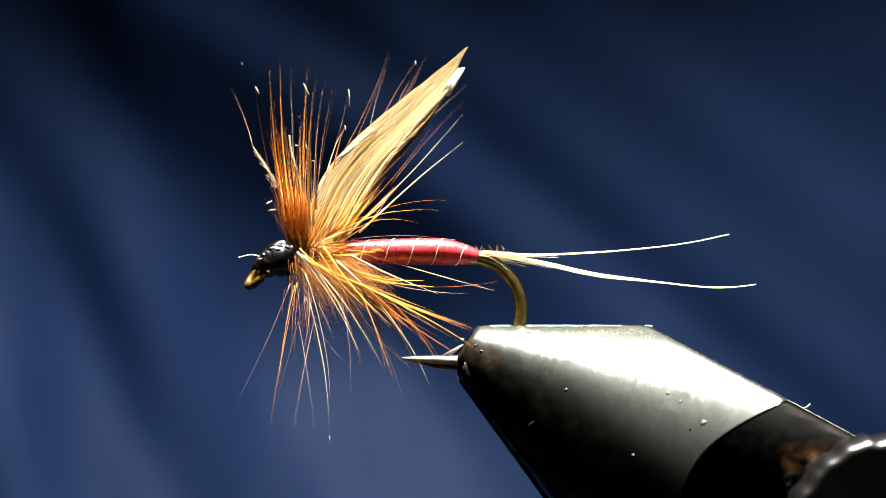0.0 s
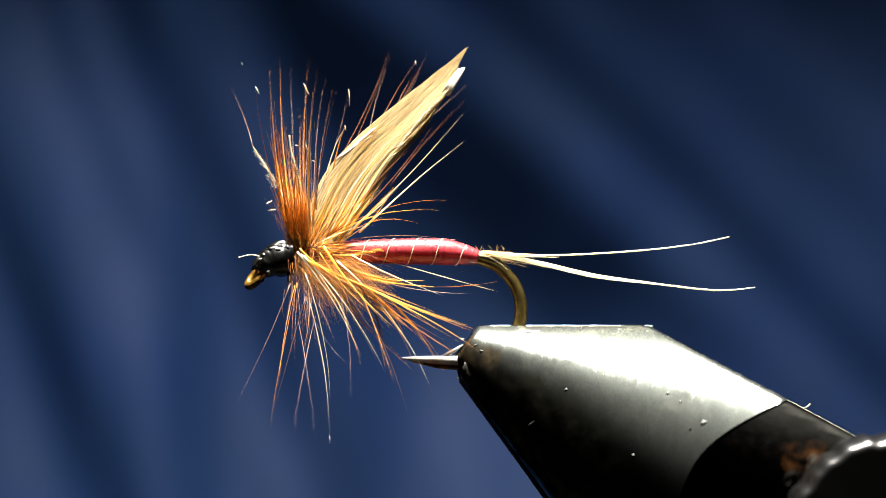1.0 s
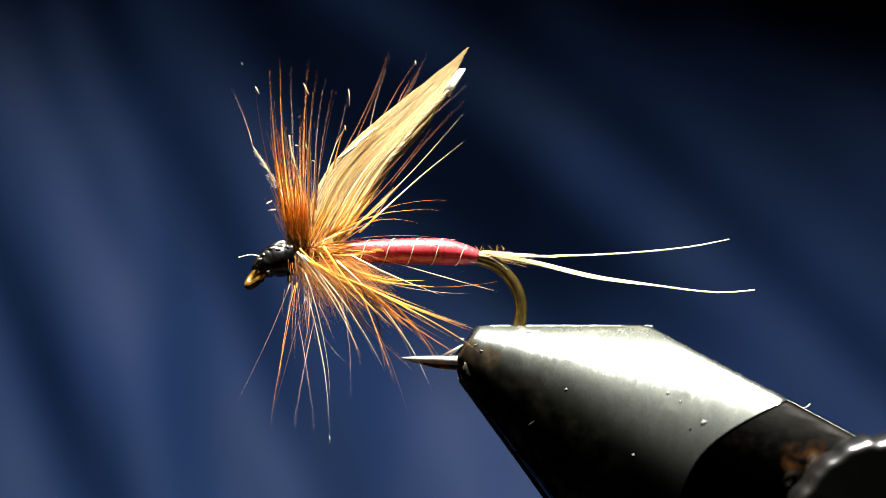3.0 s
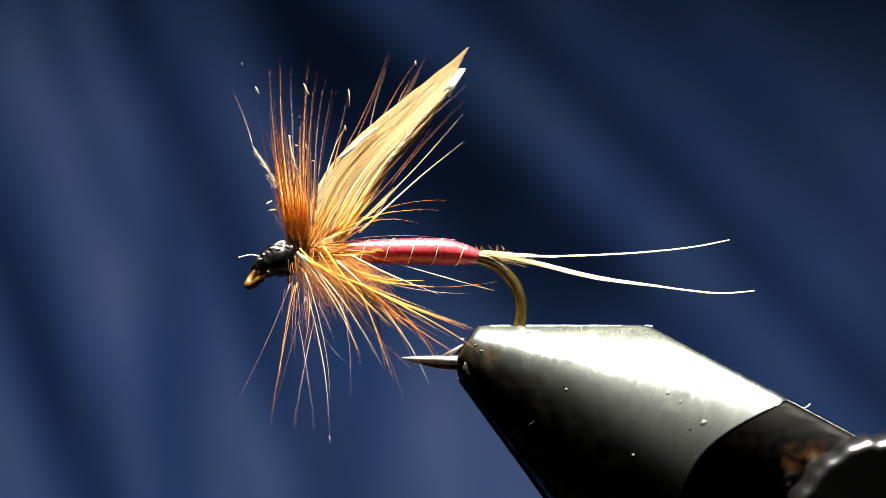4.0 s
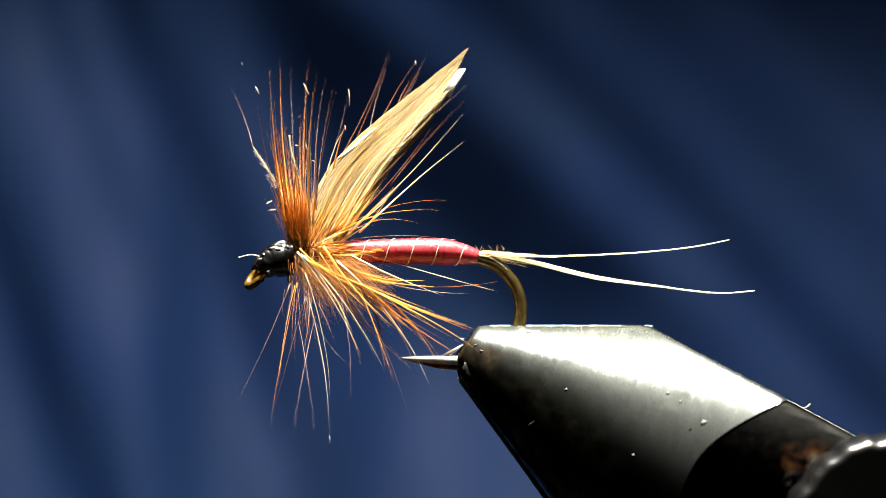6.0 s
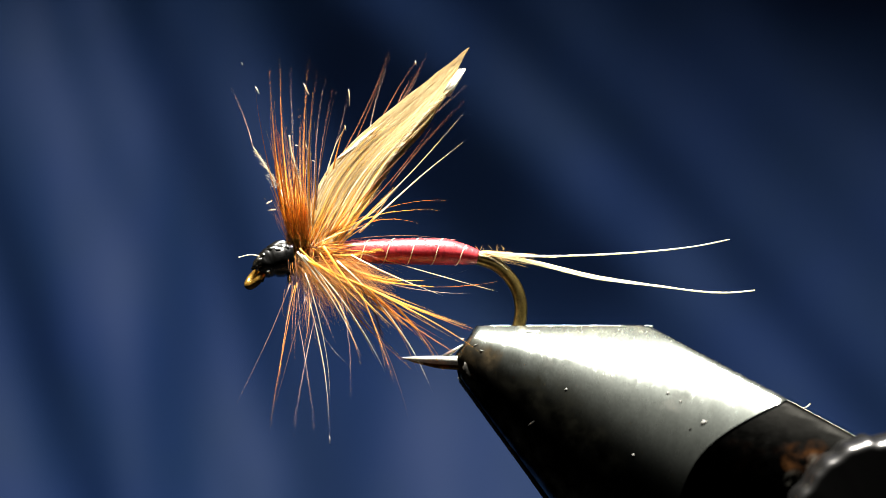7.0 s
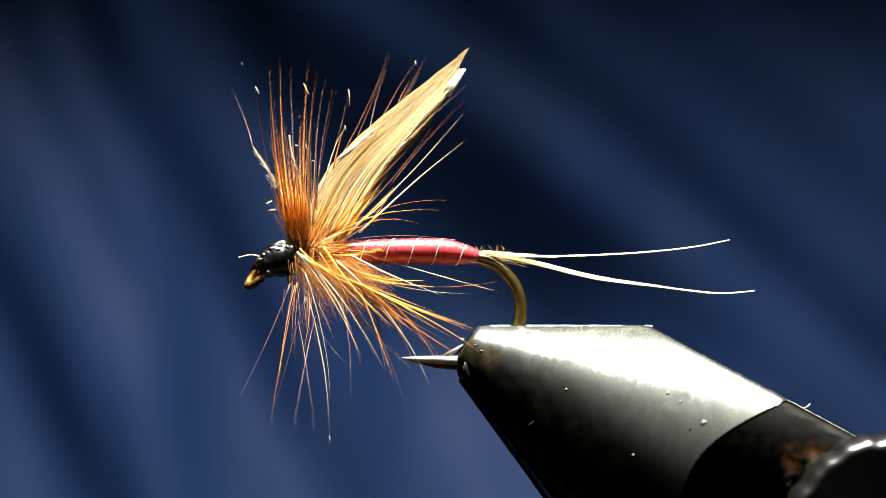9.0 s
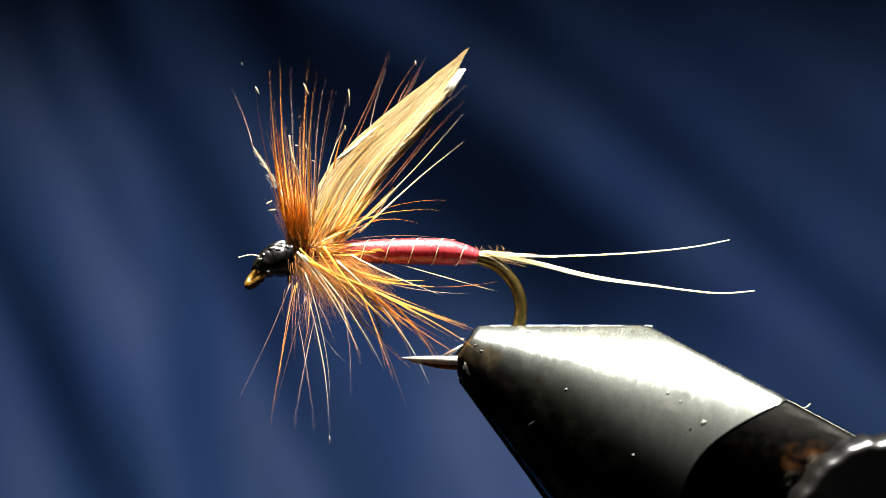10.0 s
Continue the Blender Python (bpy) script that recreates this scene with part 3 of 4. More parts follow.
def build_fly():
    # hook: shank, round bend, point
    bm = bmesh.new()
    line = [plan(480, 468), plan(560, 456), plan(700, 452), plan(800, 452), plan(838, 457)]
    for k in range(1, 13):
        a = radians(90 - 15 * k)
        line.append(plan(834 + 88 * math.cos(a), 549 - 91 * math.sin(a)))
    pts = sweep(line, 80)
    tube(bm, pts, 11.5 * U, 14)
    part("hook", bm, BRONZE, fly, "bronzed wire hook")
    bm = bmesh.new()
    pts = sweep([plan(838, 640), plan(790, 638), plan(745, 636), plan(711, 634)], 14)
    tube(bm, pts, [9 * U * (1 - (i / 14) ** 1.8) + 0.8 * U for i in range(15)], 10)
    tube(bm, [plan(820, 610), plan(806, 619), plan(786, 632)], [1.6 * U, 3 * U, 5 * U], 8)
    part("hook_point", bm, BRIGHT, fly, "bare bright hook point with its barb")
    bm = bmesh.new()
    tube(bm, sweep([plan(816, 650), plan(780, 649), plan(750, 644), plan(724, 638)], 12), [(5.5 - 0.36 * i) * U for i in range(13)], 8)
    part("point_underside", bm, AMBER, fly, "bronzed underside of the hook point")
    bm = bmesh.new()
    ring = []
    for k in range(24):
        a = math.tau * k / 24
        ring.append(plan(453 + 19 * math.cos(a) * 0.70 + 6 * math.sin(a) * 0.64, 492 - 19 * math.cos(a) * 0.72 + 6 * math.sin(a) * 0.77, 14 * math.sin(a)))
    tube(bm, ring + ring[:1], 7.5 * U, 12, caps=False)
    part("hook_eye", bm, AMBER, fly, "varnished bronze eye of the hook")

    # head of wound thread
    bm = bmesh.new()
    pts = sweep([plan(461, 483), plan(467, 476), plan(478, 467), plan(497, 460), plan(522, 457)], 40)
    rad = [(13 + 18 * math.sin(min(1, i / 32) * math.pi / 2)) * U * (1 + 0.006 * math.sin(i * 2.2)) for i in range(41)]
    rad[0] *= 0.6
    tube(bm, pts, rad, 40)
    for q in bm.verts:
        w = 0.8 * noise.noise(q.co * 4000) + 0.15 * noise.noise(q.co * 14000)
        q.co.z += 2.2 * U * w
        q.co.y -= 1.6 * U * w
    part("head", bm, THREAD, fly, "glossy black wound-thread head")
    # lumps of varnish on the head and about the eye
    for u, v, d, a, b, tilt in ((461, 466, 12, 15, 11, 40), (496, 437, 8, 22, 11, 6), (486, 445, 14, 14, 10, 18), (507, 441, 15, 11, 10, 0), (469, 454, 14, 11, 8, 44), (455, 471, 13, 8, 7, 46), (464, 496, 16, 5, 3.4, 30), (476, 482, 26, 4, 3.4, 0),
                                (513, 496, 10, 4, 9, 8), (450, 474, 10, 5, 4, 40), (494, 443, 24, 5, 3.5, 0)):
        bm = bmesh.new()
        bmesh.ops.create_icosphere(bm, subdivisions=3, radius=1.0)
        ca, sa = math.cos(radians(tilt)), math.sin(radians(tilt))
        for q in bm.verts:
            x, y, z = q.co
            rag = 1 + 0.35 * noise.noise((x * 1.7 + u, y * 1.7, z * 1.7 + v))
            q.co = plan(u, v, d) + Vector((x * a * ca - z * b * sa, y * b, x * a * sa + z * b * ca)) * U * rag
        part("varnish_bead", bm, VARNISH, fly, "lump of glossy head varnish")
    bm = bmesh.new()
    tube(bm, sweep([plan(465, 455, 10), plan(446, 451, 12), plan(434, 453, 12), plan(423, 456, 12)], 12), 0.8 * U, 6)
    part("thread_end", bm, BARB[3], fly, "loose pale thread end")
    # two short cream slivers painted in as glints beside the hackle
    for u, v, du, dv in ((472, 361, 9, -5), (475, 373, 14, -2)):
        bm = bmesh.new()
        tube(bm, [plan(u, v, 6), plan(u + du * 0.5, v + dv * 0.6, 7), plan(u + du, v + dv, 6)], [0.7 * U, 1.4 * U, 0.6 * U], 6)
        part("stray_fibre", bm, BARB[3], fly)

    # body of floss, with wire rib
    bm = bmesh.new()
    n = 90
    pts, rad = [], []
    for i in range(9, n + 1):
        f = i / n
        u = 560 + f * 286
        r = body_radius(f) * (0.6 + 0.4 * smooth(f, 0.1, 0.22))
        pts.append(plan(u, body_middle(f)))
        rad.append(r * U * (1 + 0.012 * math.sin(i * 1.9) + 0.02 * noise.noise((f * 22, 1, 0))))
    tube(bm, pts, rad, 32)
    body = part("body", bm, FLOSS, fly, "red silk floss body")
    # lint and loose loops of silk standing off the body's back
    bm = bmesh.new()
    for k in range(110):
        f = random.uniform(0.22, 0.97)
        u, r, side = 560 + f * 286, body_radius(f), random.uniform(-1.1, 1.1)
        v, d = body_middle(f) - r * math.cos(side), -r * math.sin(side)
        du, lift = random.uniform(-9, 9), random.uniform(0.4, 2.2)
        tube(bm, [plan(u, v + 0.5, d), plan(u + du * 0.5, v - lift, d + random.uniform(-2, 3)), plan(u + du, v - lift * random.uniform(-0.2, 1.0), d)], [0.45 * U, 0.4 * U, 0.3 * U], 5)
    part("lint", bm, LINT, body, "fine red silk lint")
    for k in range(5):
        u0 = 632 + 43.5 * k
        bm = bmesh.new()
        line = []
        for i in range(25):
            a = math.tau * i / 24
            u = u0 + 43.5 * i / 24
            f = min(1.0, (u - 560) / 286)
            r = body_radius(f) + 0.2
            line.append(plan(u, body_middle(f) + r * math.cos(a), r * math.sin(a)))
        tube(bm, line, 0.85 * U, 6)
        part("rib", bm, WIRE, body, "fine gold wire rib")

    # tail
    def pick_side():
        return random.choice((-1, 1))

    def tail(name, path, radii, about):
        bm = bmesh.new()
        pts = sweep(path, 40)
        tube(bm, pts, [(radii[0] + (radii[1] - radii[0]) * (i / 40) ** 0.8) * U for i in range(41)], 7)
        return part(name, bm, TAIL, fly, "pale cream tail fibre", origin=about)
    root = plan(846, 450)
    a = tail("tail_fibre", [root, plan(900, 451), plan(950, 454), plan(1050, 452), plan(1150, 446), plan(1230, 437), plan(1291, 425)], (2.7, 0.8), root)
    b = tail("tail_fibre", [root, plan(900, 456), plan(960, 467), plan(1050, 489), plan(1150, 505), plan(1240, 517), plan(1290, 519), plan(1336, 515)], (3.4, 0.9), root)
    c = tail("tail_fibre", [plan(846, 452), plan(905, 458, 4), plan(960, 471, 4), plan(1050, 493, 3), plan(1140, 505, 2), plan(1200, 512)], (2.6, 0.8), root)
    # cream strands painted in as the bend's highlight, and the cream bundle of the tail's root
    for k in range(5):
        bm = bmesh.new()
        reach = 88 + 6 + 1.3 * k
        bend = [plan(834 + reach * math.cos(radians(a)), 549 - (reach + 3) * math.sin(radians(a)), 10 - 2 * k) for a in (86, 78, 70, 62, 54, 47 - k)]
        tube(bm, sweep(bend, 14), [1.5 * U * (1 - 0.05 * i) for i in range(15)], 5)
        part("bend_glint", bm, TAIL, fly)
    for k in range(14):
        bm = bmesh.new()
        end = random.uniform(0.4, 1.0)
        j, low = random.uniform(-5, 5), k % 3 > 0
        tube(bm, sweep([plan(844, 448 + 0.5 * j, 6), plan(900, (456 if low else 451) + 0.7 * j, 8), plan(900 + 90 * end, 456 + (22 * end if low else -2) + 0.6 * j, 6)], 14),
             [1.5 * U * (1 - 0.06 * i) for i in range(15)], 5)
        part("tail_fibre", bm, TAIL, fly)
    for k in range(44):
        bm = bmesh.new()
        st = plan(842 + random.uniform(0, 30), 448 + random.uniform(-4, 8), random.uniform(-8, 12))
        strand(bm, st, random.gauss(-8, 4), 0.6 + 1.7 * random.random() ** 1.4, random.uniform(-6, 6), random.uniform(-5, 5), random.uniform(0.008, 0.018), 7, 4)
        part("tail_fuzz", bm, FUZZ, fly)
    for k in range(40):
        bm = bmesh.new()
        f = random.random()
        s = plan(850 + 100 * f, 450 + 14 * f * f, random.uniform(-4, 6))
        strand(bm, s, pick_side() * random.uniform(10, 34) - 8, random.uniform(0.25, 0.7), random.uniform(-15, 15), random.uniform(-9, 9), 0.008, 5, 4)
        part("tail_fuzz", bm, FUZZ, fly)
    for k in range(12):
        bm = bmesh.new()
        s = plan(838 + random.uniform(0, 60), 440 + k * 0.6, random.uniform(-4, 8))
        strand(bm, s, random.uniform(15, 150), random.uniform(0.1, 0.35), random.uniform(-20, 20), random.uniform(-9, 9), 0.009, 4, 4)
        part("tail_fuzz", bm, FUZZ, fly)
    return a, b, c


TAILS = build_fly()


def wing_slip(name, toward, upper, lower, mat, seed, label, fibres=0, cut_back=0.02):
    """One quill slip: a thin, ribbed, slightly cupped blade between its upper and lower edges."""
    rnd = random.Random(seed)
    up = sweep([plan(*p) for p in upper], 60)
    lo = sweep([plan(*p) for p in lower], 60)
    nv = 132
    bm = bmesh.new()
    sides = []
    ends = [rnd.uniform(-1, 1) for _ in range(nv + 1)]
    ridge = [rnd.uniform(0.1, 0.8) * (1.6 if rnd.random() < 0.10 else 1.0) for _ in range(nv + 1)]

    def spot(t, w):
        k = min(int(t * 60), 59)
        f = t * 60 - k
        return up[k].lerp(up[k + 1], f).lerp(lo[k].lerp(lo[k + 1], f), w)

    for face in (1, -1):
        rows = []
        for j in range(nv + 1):
            w = j / nv
            rib = 0.7 * ridge[j] + 0.5 * abs(math.sin(j * math.pi / 4)) * ridge[j // 4]
            cut = 1.0 - cut_back * (1 + ends[j // 5 * 5]) * (0.2 + w)
            row = []
            for i in range(61):
                t = i / 60 * cut
                p = spot(t, w)
                h = (p.z - plan(0, 430).z) / (350 * U)
                p.y -= (toward * h - 2 * math.sin(w * math.pi) * math.sin(t * 2.4) + 0.55 * rib + 2.5 * face) * U
                p.z += 0.8 * U * math.sin(i * 0.9 + j // 6 * 2.1) * t
                row.append(bm.verts.new(p))
            rows.append(row)
        for a, b in zip(rows, rows[1:]):
            for i in range(60):
                bm.faces.new((a[i], a[i + 1], b[i + 1], b[i]))
        sides.append(rows)
    f, g = sides
    for a, b in ((f[0], g[0]), (f[-1], g[-1])):
        for i in range(60):
            bm.faces.new((a[i], a[i + 1], b[i + 1], b[i]))
    for i in range(nv):
        bm.faces.new((f[i][-1], f[i + 1][-1], g[i + 1][-1], g[i][-1]))
        bm.faces.new((f[i][0], f[i + 1][0], g[i + 1][0], g[i][0]))
    wing = part(name, bm, mat, fly, label, origin=plan(550, 425))
    # single fibres standing proud of the blade
    for k in range(fibres):
        w0 = rnd.random() ** 0.8
        w1 = min(1.02, max(0.02, w0 + rnd.uniform(-0.05, 0.05)))
        t0 = rnd.uniform(0, 0.25)
        t1 = t0 + rnd.uniform(0.25, 0.6)
        high = rnd.uniform(4.2, 6.0)
        pts = []
        for i in range(17):
            f = i / 16
            p = spot(min(0.97, t0 + (t1 - t0) * f), w0 + (w1 - w0) * f)
            p.y -= (toward * (p.z - plan(0, 430).z) / (350 * U) + high) * U
            pts.append(p)
        thick = rnd.uniform(0.3, 0.85) * U
        b = bmesh.new()
        tube(b, pts, [thick * (1 - 0.7 * i / 16) for i in range(17)], 5)
        part("wing_fibre", b, rnd.choice((BARB[3], BARB[2], BARB[2], WING, WING, WING, WING, WING, WING_GREY)), wing)
    return wing


WING_TOP = [(527, 430), (543, 378), (575, 306), (634, 240), (700, 184), (768, 130), (831, 79)]
WING_LOW = [(600, 432), (620, 398), (654, 340), (690, 284), (738, 234), (776, 186), (809, 121)]
WINGS = [wing_slip("wing", -72, WING_TOP, WING_LOW, WING, 3, "tan quill wing slip with fine ribs", 90, 0.012),
         wing_slip("wing", -92, [(560, 428), (600, 372), (640, 310), (690, 250), (742, 196), (784, 150), (814, 118)],
                   [(604, 432), (626, 398), (664, 338), (706, 280), (752, 228), (780, 182), (825, 121)], WING_GREY, 5, "greyish tan rear wing slip", 0, 0.03)]
for side in (0, 1):
    bm = bmesh.new()
    for k in range(16):
        f = k / 15
        if side:
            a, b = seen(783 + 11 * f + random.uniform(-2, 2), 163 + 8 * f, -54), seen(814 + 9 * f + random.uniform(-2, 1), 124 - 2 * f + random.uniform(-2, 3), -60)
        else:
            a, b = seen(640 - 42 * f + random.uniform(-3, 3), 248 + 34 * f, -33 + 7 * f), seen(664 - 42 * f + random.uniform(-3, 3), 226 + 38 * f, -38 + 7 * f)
        tube(bm, [a, a.lerp(b, 0.5), b], [1.2 * U, 2.2 * U, 0.8 * U], 6)
    part("frayed_tip" if side else "frayed_edge", bm, WING_EDGE, WINGS[side], "white frayed end of the quill")


bm = bmesh.new()
for k in range(46):
    f = k / 45 + random.uniform(-0.01, 0.01)
    u, v = 684 + 96 * f - 6 * math.sin(3.1 * f), 292 - 116 * f
    near = 4 - 72 * (430 - v) / 350
    far = random.uniform(5, 24)
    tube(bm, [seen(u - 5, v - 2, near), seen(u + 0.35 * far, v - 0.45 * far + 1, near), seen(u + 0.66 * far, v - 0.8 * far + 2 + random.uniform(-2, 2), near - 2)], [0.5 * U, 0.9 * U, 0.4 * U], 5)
part("frayed_edge", bm, WING_GREY, WINGS[0], "greyish frayed lower edge of the quill")


def build_hackle():
    bm = bmesh.new()
    turned(bm, plan(514, 452), plan(606, 446), [(0, 14 * U), (0.2, 17 * U), (0.6, 17 * U), (1, 15 * U)], 24)
    hackle = part("hackle", bm, CORE, fly, "ginger cock hackle wound behind the head")
    pick, between = random.choice, random.uniform

    def barb(u0, v0, u1, v1, bow, depth, kind, thick, wobble=0.6, root=8):
        b = bmesh.new()
        hair(b, u0, v0, u1, v1, bow, depth, thick, wobble=wobble, root=root)
        part("barb", b, BARB[kind], hackle)

    def plume(path, kind, thick, reach, first, last, side_angle=(14, 32)):
        """A barb that still carries its fine barbules between two shares of its length."""
        b = bmesh.new()
        line = sweep(path, 28)
        tube(b, line, [thick * U * (1 - 0.9 * (i / 28) ** 1.3) for i in range(29)], 5)
        for i in range(int(28 * first), int(28 * last)):
            way = line[i + 1] - line[i]
            for side in (-1, 1):
                for f in (0, 0.5):
                    strand(b, line[i].lerp(line[i + 1], f), math.degrees(math.atan2(way.z, way.x)) + side * between(*side_angle), between(0.5, 1.0) * reach,
                           between(-15, 15), 6 * side, 0.009, 4, 4)
        part("barb", b, BARB[kind], hackle)

    for row in BEHIND_WING:
        barb(*row, root=-60)
    for rows in (CREST, CREST_REAR, FLANK, FLANK_REAR, THROAT, THROAT_REAR, BEARD, BEARD_REAR):
        for row in rows:
            barb(*row, root=46 if row[5] > 42 and row[3] > 440 else 8)
    # finer barbs that cling to the long ones of the throat
    for u0, v0, u1, v1, bow, depth, kind, thick in THROAT[5:] + THROAT_REAR:
        for k in range(2 if kind in (1, 2) else 1):
            f = between(0.6, 0.95)
            barb(u0 + between(-6, 6), v0 + between(-4, 4), u0 + (u1 - u0) * f + between(-7, 7), v0 + (v1 - v0) * f + between(-7, 7), bow * f + between(-4, 4),
                 depth + between(-50, 10), pick((1, 1, 2)), between(0.8, 1.5))
    # bright bundles that rise out of the sheaf
    for k in range(12):
        u = between(504, 516)
        barb(u, between(388, 400), u - between(16, 30), between(176, 250), between(1, 8), between(10, 70), pick((1, 1, 1, 2)), between(1.0, 1.5))
    for k in range(6):
        u = between(545, 554)
        barb(u, between(396, 406), u + between(-6, 6), between(176, 270), between(-5, 6), between(20, 60), pick((2, 2, 1, 3)), between(0.8, 1.4))
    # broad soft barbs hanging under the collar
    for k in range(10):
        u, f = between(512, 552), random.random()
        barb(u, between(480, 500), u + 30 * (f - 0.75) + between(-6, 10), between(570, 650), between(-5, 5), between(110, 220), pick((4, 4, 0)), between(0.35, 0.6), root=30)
    # thick ginger sheaf above the collar, thinning out upwards
    for k in range(120):
        f = random.random()
        rise = 55 + 140 * random.random() ** 1.8
        barb(511 + 31 * f + between(-2, 2), between(402, 426), 511 + 31 * f - rise * (0.20 - 0.20 * f) + between(-9, 5), 412 - rise, between(-5, 6), between(-110, 90),
             pick((1, 1, 1, 2, 2, 1)), between(0.6, 1.3))
    # barbs lying over the wing's foot
    for k in range(58):
        f = random.random()
        long = between(40, 150)
        lean_in = radians(64 - 16 * f + random.gauss(0, 3.5))
        u, v = 540 + 62 * f + between(-4, 4), 436 - 14 * f + between(-10, 8)
        barb(u, v, u + long * math.cos(lean_in), v - long * math.sin(lean_in), between(-4, 5), between(6, 30), pick((1, 2, 2, 2, 3, 4)), between(0.6, 1.3))
    # throat's softer fill
    for k in range(84):
        steep = k % 4 == 0
        a = radians(between(62, 96) if steep else between(18, 60))
        u, v = (534 + 40 * random.random(), between(450, 478)) if steep else (540 + 70 * random.random(), between(446, 482))
        long = 40 + 55 * random.random() if steep else 60 + 130 * random.random() ** 1.2
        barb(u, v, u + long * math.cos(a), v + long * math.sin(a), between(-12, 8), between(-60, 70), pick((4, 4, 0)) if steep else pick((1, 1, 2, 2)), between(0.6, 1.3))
    # short turns hiding the collar
    for k in range(44):
        up = k % 2
        u = between(518, 556)
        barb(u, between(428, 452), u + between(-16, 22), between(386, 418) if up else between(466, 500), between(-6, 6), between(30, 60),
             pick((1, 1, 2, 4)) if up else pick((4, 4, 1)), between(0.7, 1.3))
    for k in range(12):
        u = between(528, 566)
        barb(u, between(436, 446), u + between(-6, 20), between(404, 428), between(-6, 6), between(40, 60), pick((3, 2, 3)), between(0.9, 1.7))
    # barbs lying along the body's fore end
    for k in range(44):
        u, v = between(552, 612), between(430, 468)
        barb(u, v, u + between(30, 85), v + between(-8, 14), between(-6, 8), between(28, 46), pick((1, 1, 2, 4)), between(0.6, 1.3), root=30)
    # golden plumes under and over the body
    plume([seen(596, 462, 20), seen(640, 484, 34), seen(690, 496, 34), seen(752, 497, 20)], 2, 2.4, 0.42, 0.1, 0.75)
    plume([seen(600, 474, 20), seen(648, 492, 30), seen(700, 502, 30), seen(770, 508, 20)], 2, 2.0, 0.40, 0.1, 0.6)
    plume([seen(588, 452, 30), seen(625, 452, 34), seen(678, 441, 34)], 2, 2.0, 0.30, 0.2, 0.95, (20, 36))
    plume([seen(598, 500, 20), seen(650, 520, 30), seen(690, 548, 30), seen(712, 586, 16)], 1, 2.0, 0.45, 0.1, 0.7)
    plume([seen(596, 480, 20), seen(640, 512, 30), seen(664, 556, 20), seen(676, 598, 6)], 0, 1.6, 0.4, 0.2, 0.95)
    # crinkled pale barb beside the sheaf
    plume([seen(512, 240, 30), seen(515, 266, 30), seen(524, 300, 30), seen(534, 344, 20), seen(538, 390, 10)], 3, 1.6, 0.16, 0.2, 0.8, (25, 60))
    # broken hackle tip with its short barbules
    b = bmesh.new()
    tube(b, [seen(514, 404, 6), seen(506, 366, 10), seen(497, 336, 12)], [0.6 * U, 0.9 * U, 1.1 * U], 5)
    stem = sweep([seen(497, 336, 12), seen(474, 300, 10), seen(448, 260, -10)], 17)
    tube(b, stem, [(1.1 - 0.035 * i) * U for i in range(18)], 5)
    for k in range(0, 15):
        for sgn in (-1, 1):
            strand(b, stem[k], 124 + sgn * between(16, 34) + 4, between(0.22, 0.40) * (1.25 - 0.03 * k), 8, 8 * sgn, 0.012, 4, 4)
    for k in range(6):
        strand(b, stem[0].lerp(stem[3], k / 6), between(150, 176), between(0.3, 0.7), between(-10, 10), 8, 0.010, 5, 4)
    part("hackle_tip", b, BARB[3], hackle, "pale broken hackle tip with barbules")
    barb(447, 259, 409, 158, -4, -190, 0, 0.9, root=-10)
    barb(512, 392, 476, 358, 3, 8, 4, 0.4)
    barb(512, 396, 482, 372, 3, 8, 4, 0.4)
    # pale slivers painted in for glints on the barbs, and specks of dust
    for u0, v0, u1, v1 in ((452, 153, 459, 167), (537, 147, 547, 168), (617, 158, 619, 187), (735, 108, 736, 116), (427, 110, 429, 116), (522, 257, 528, 258),
                           (541, 256, 542, 264), (552, 284, 556, 286), (583, 770, 584, 786), (497, 282, 499, 290), (814, 600, 822, 600), (610, 222, 612, 232), (499, 318, 501, 325)):
        b = bmesh.new()
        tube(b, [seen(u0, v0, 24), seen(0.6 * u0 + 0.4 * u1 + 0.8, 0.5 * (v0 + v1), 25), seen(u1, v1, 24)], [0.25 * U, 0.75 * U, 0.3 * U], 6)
        part("barb_tip", b, BARB[3], hackle, "pale sliver for the glints and dust specks on barbs")
    # downy base
    b = bmesh.new()
    for k in range(360):
        up = k % 4 == 0
        a = between(72, 122) if up else between(-112, -8)
        s = COLLAR + Vector((between(-0.3, 0.4 if up else 2.2), between(-0.4, 0.3), between(0, 0.7) if up else between(-0.9, -0.1))) * MM
        strand(b, s, a, between(0.6, 2.0), between(-50, 50), between(-25, 25), 0.008, 5, 3, 8)
    for k in range(480):
        s = COLLAR + Vector((between(-0.52, 0.42), between(-0.5, 0.4), between(0.0, 0.9))) * MM
        strand(b, s, random.gauss(97, 9), between(0.8, 2.3), between(-30, 30), between(-10, 10), 0.009, 5, 3, 4)
    for k in range(900):
        a = between(-104, -60) if k % 3 == 0 else between(-62, -14)
        s = COLLAR + Vector((between(-0.3, 2.4), between(-0.7, 0.3), between(-0.9, -0.2))) * MM
        strand(b, s, a, between(0.7, 2.9), between(-40, 40), between(-26, 26), 0.0065, 6, 3, 7)
    part("down", b, FLUFF, hackle, "soft tawny down at the hackle's base", kind="stuff")


build_hackle()


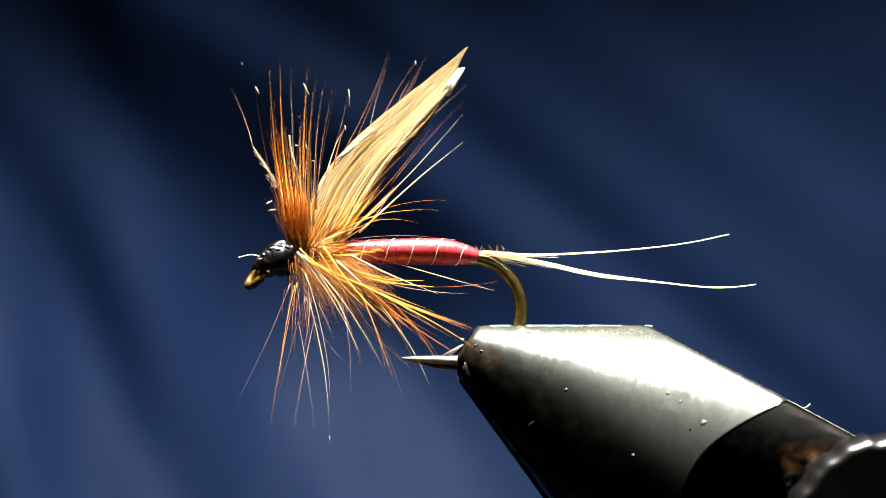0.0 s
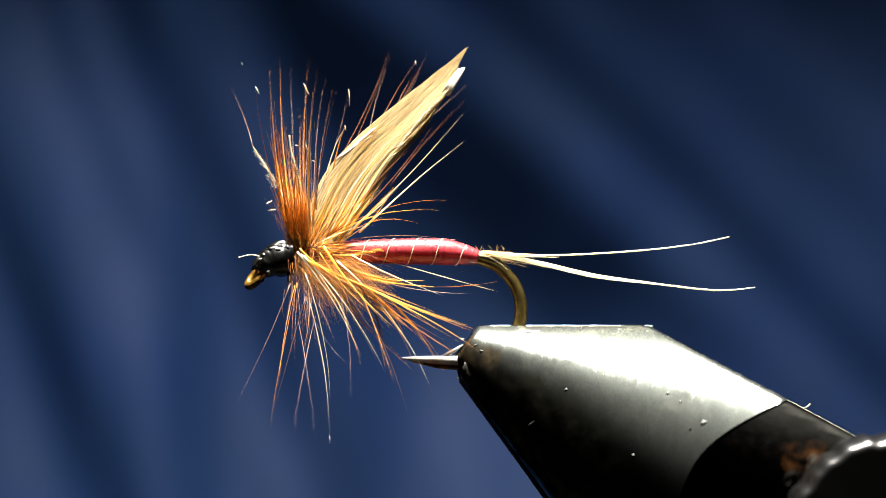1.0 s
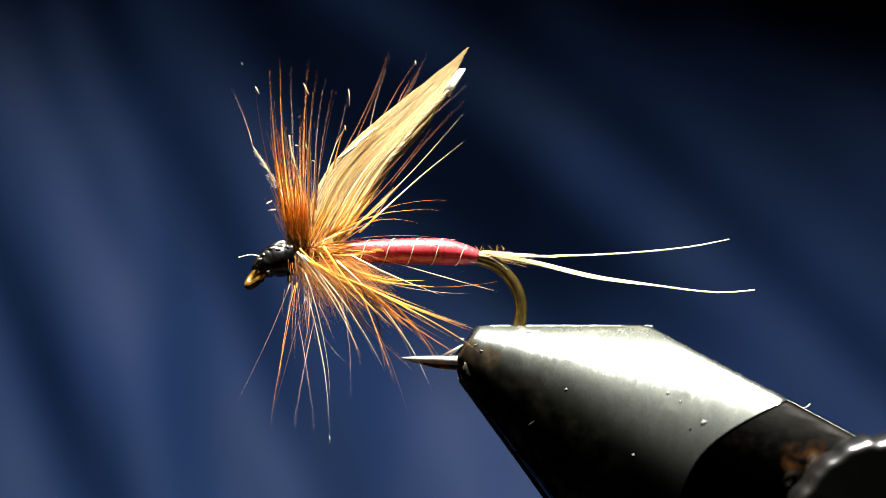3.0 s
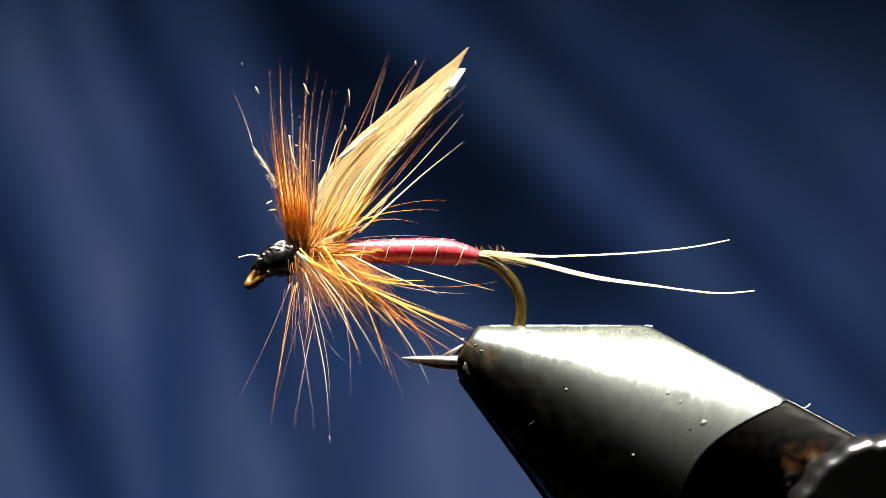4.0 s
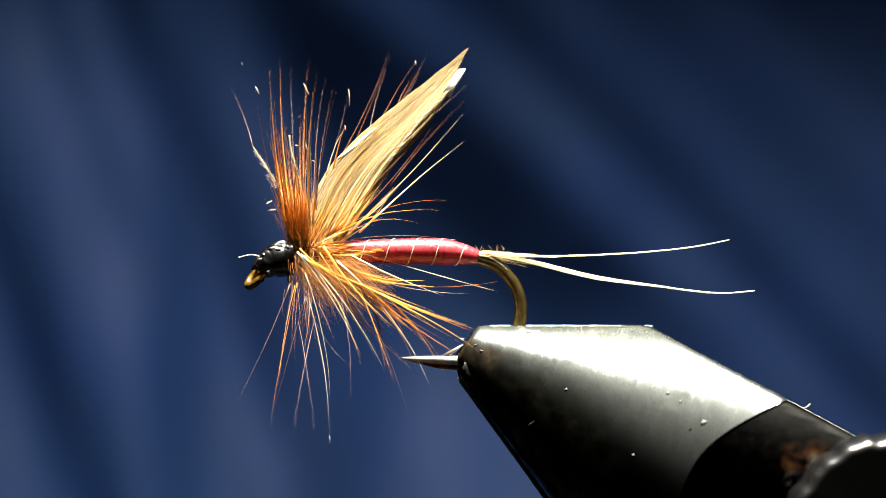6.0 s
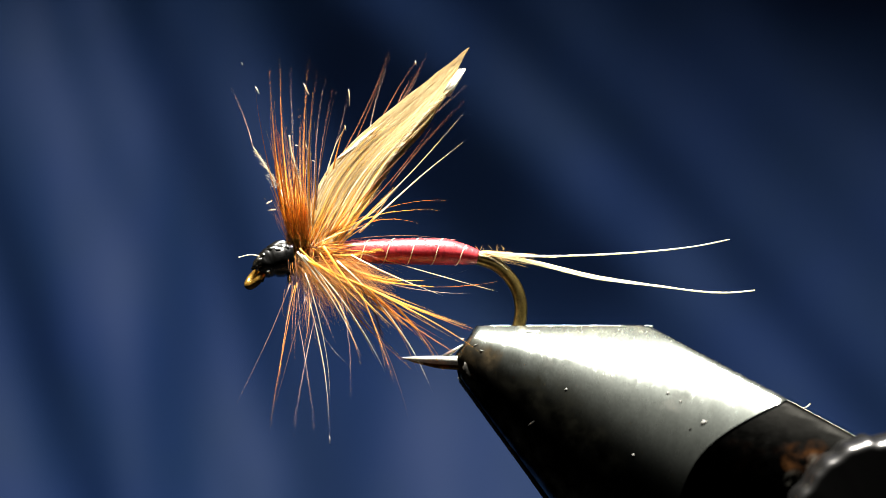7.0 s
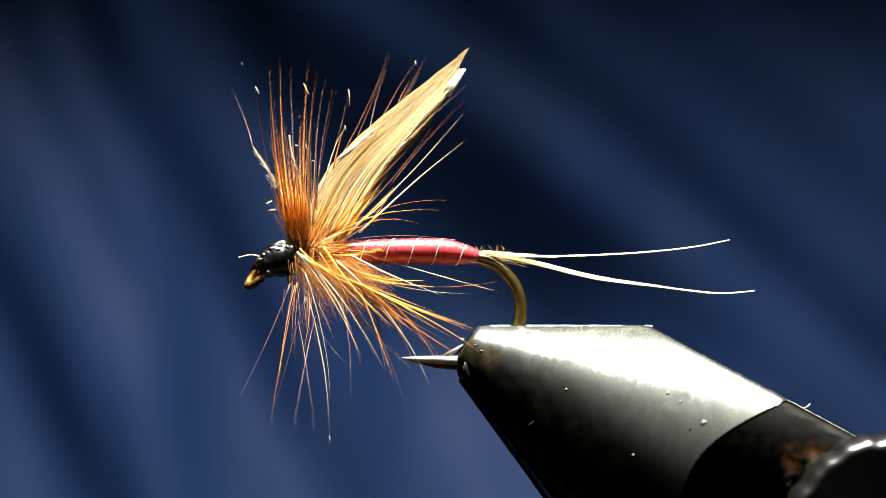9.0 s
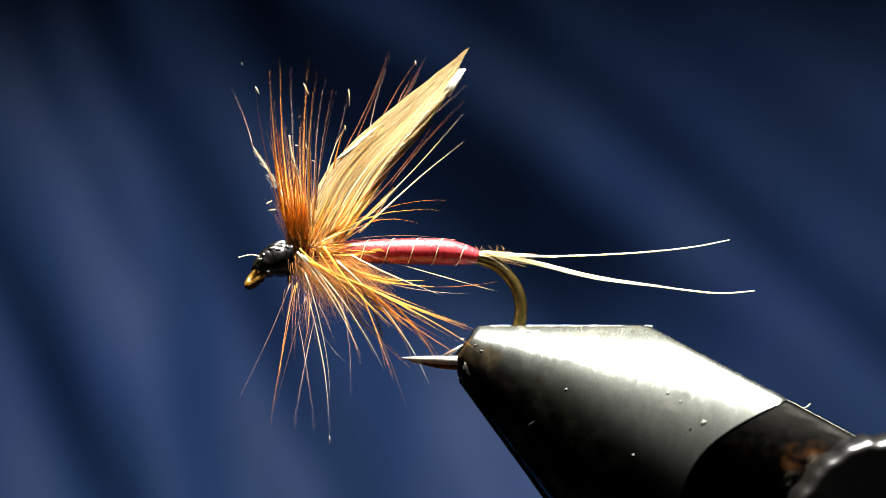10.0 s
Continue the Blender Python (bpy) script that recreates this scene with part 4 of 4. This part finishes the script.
# ---- what moves ----
def motions():
    def turn_rows(ob, rows):
        base = Vector(ob.location)
        walk(ob, [(t, Matrix.Translation(base) @ pose(0, 0, 0, 0, a, 0)) for t, a in rows])

    sag = [(0.0, -1.30), (0.5, -1.05), (1.0, -0.70), (1.5, -0.50), (2.5, -0.34), (4.0, 0.0), (5.5, 0.0), (7.0, -0.10), (8.0, 0.0), (10.0, 0.0)]
    for ob in TAILS:
        turn_rows(ob, sag)
    for ob in WINGS:
        turn_rows(ob, [(0.0, -0.25), (1.0, -0.22), (1.5, 0.0), (4.0, 0.0), (7.0, 0.08), (10.0, 0.1)])

    def slide(ob, rows):
        base = Matrix.Translation(ob.location)
        k = U * (D + CLOTH_Y) / D
        hub = plan(700, 170, 0, CLOTH_Y) - world_of(cloth)
        about, back = Matrix.Translation(hub), Matrix.Translation(-hub)
        walk(ob, [(t, Matrix.Translation((du * k, 0, -dv * k)) @ about @ pose(0, 0, 0, 0, a, 0) @ back @ base) for t, du, dv, a in rows])

    slide(panel, [(0, -290, 0, -7), (0.1, -265, 0, -7), (0.2, -110, 0, -4), (0.3, -40, 0, -2), (0.4, 15, 0, 0), (0.6, 30, 0, 0), (1.0, 25, 0, -1), (1.6, 5, 0, -3.5),
                  (2.4, -20, 0, -5), (3.2, 5, 0, -2), (3.8, 15, 0, 0), (4.5, 0, 0, 0), (5.5, 10, 0, 0), (7.0, 20, 0, 2), (7.6, 10, 0, 1), (8.0, -10, 0, -3), (8.5, -40, 0, -6),
                  (9.2, -10, 0, -5), (10, 0, 0, -5)])
    slide(shade_flap, [(t, 0, dv, a) for t, dv, a in [
        (0, -1070, -14), (0.1, -1080, -13), (0.2, -1095, -10), (0.3, -1120, -8), (0.4, -1155, -5), (0.6, -1225, -1), (1, -1175, -4), (1.5, -1080, -7), (1.8, -965, -11),
        (2, -970, -11), (2.3, -935, -10), (2.7, -970, -6), (3.2, -1045, 0), (3.8, -1210, 0), (5.7, -1210, 0), (6.4, -1140, 2), (7, -1155, 4), (7.5, -1125, 5), (7.8, -1045, -3),
        (8.2, -990, -9), (8.5, -1000, -11), (9, -1075, -9), (9.4, -1085, -10), (10, -1075, -10)]])


motions()
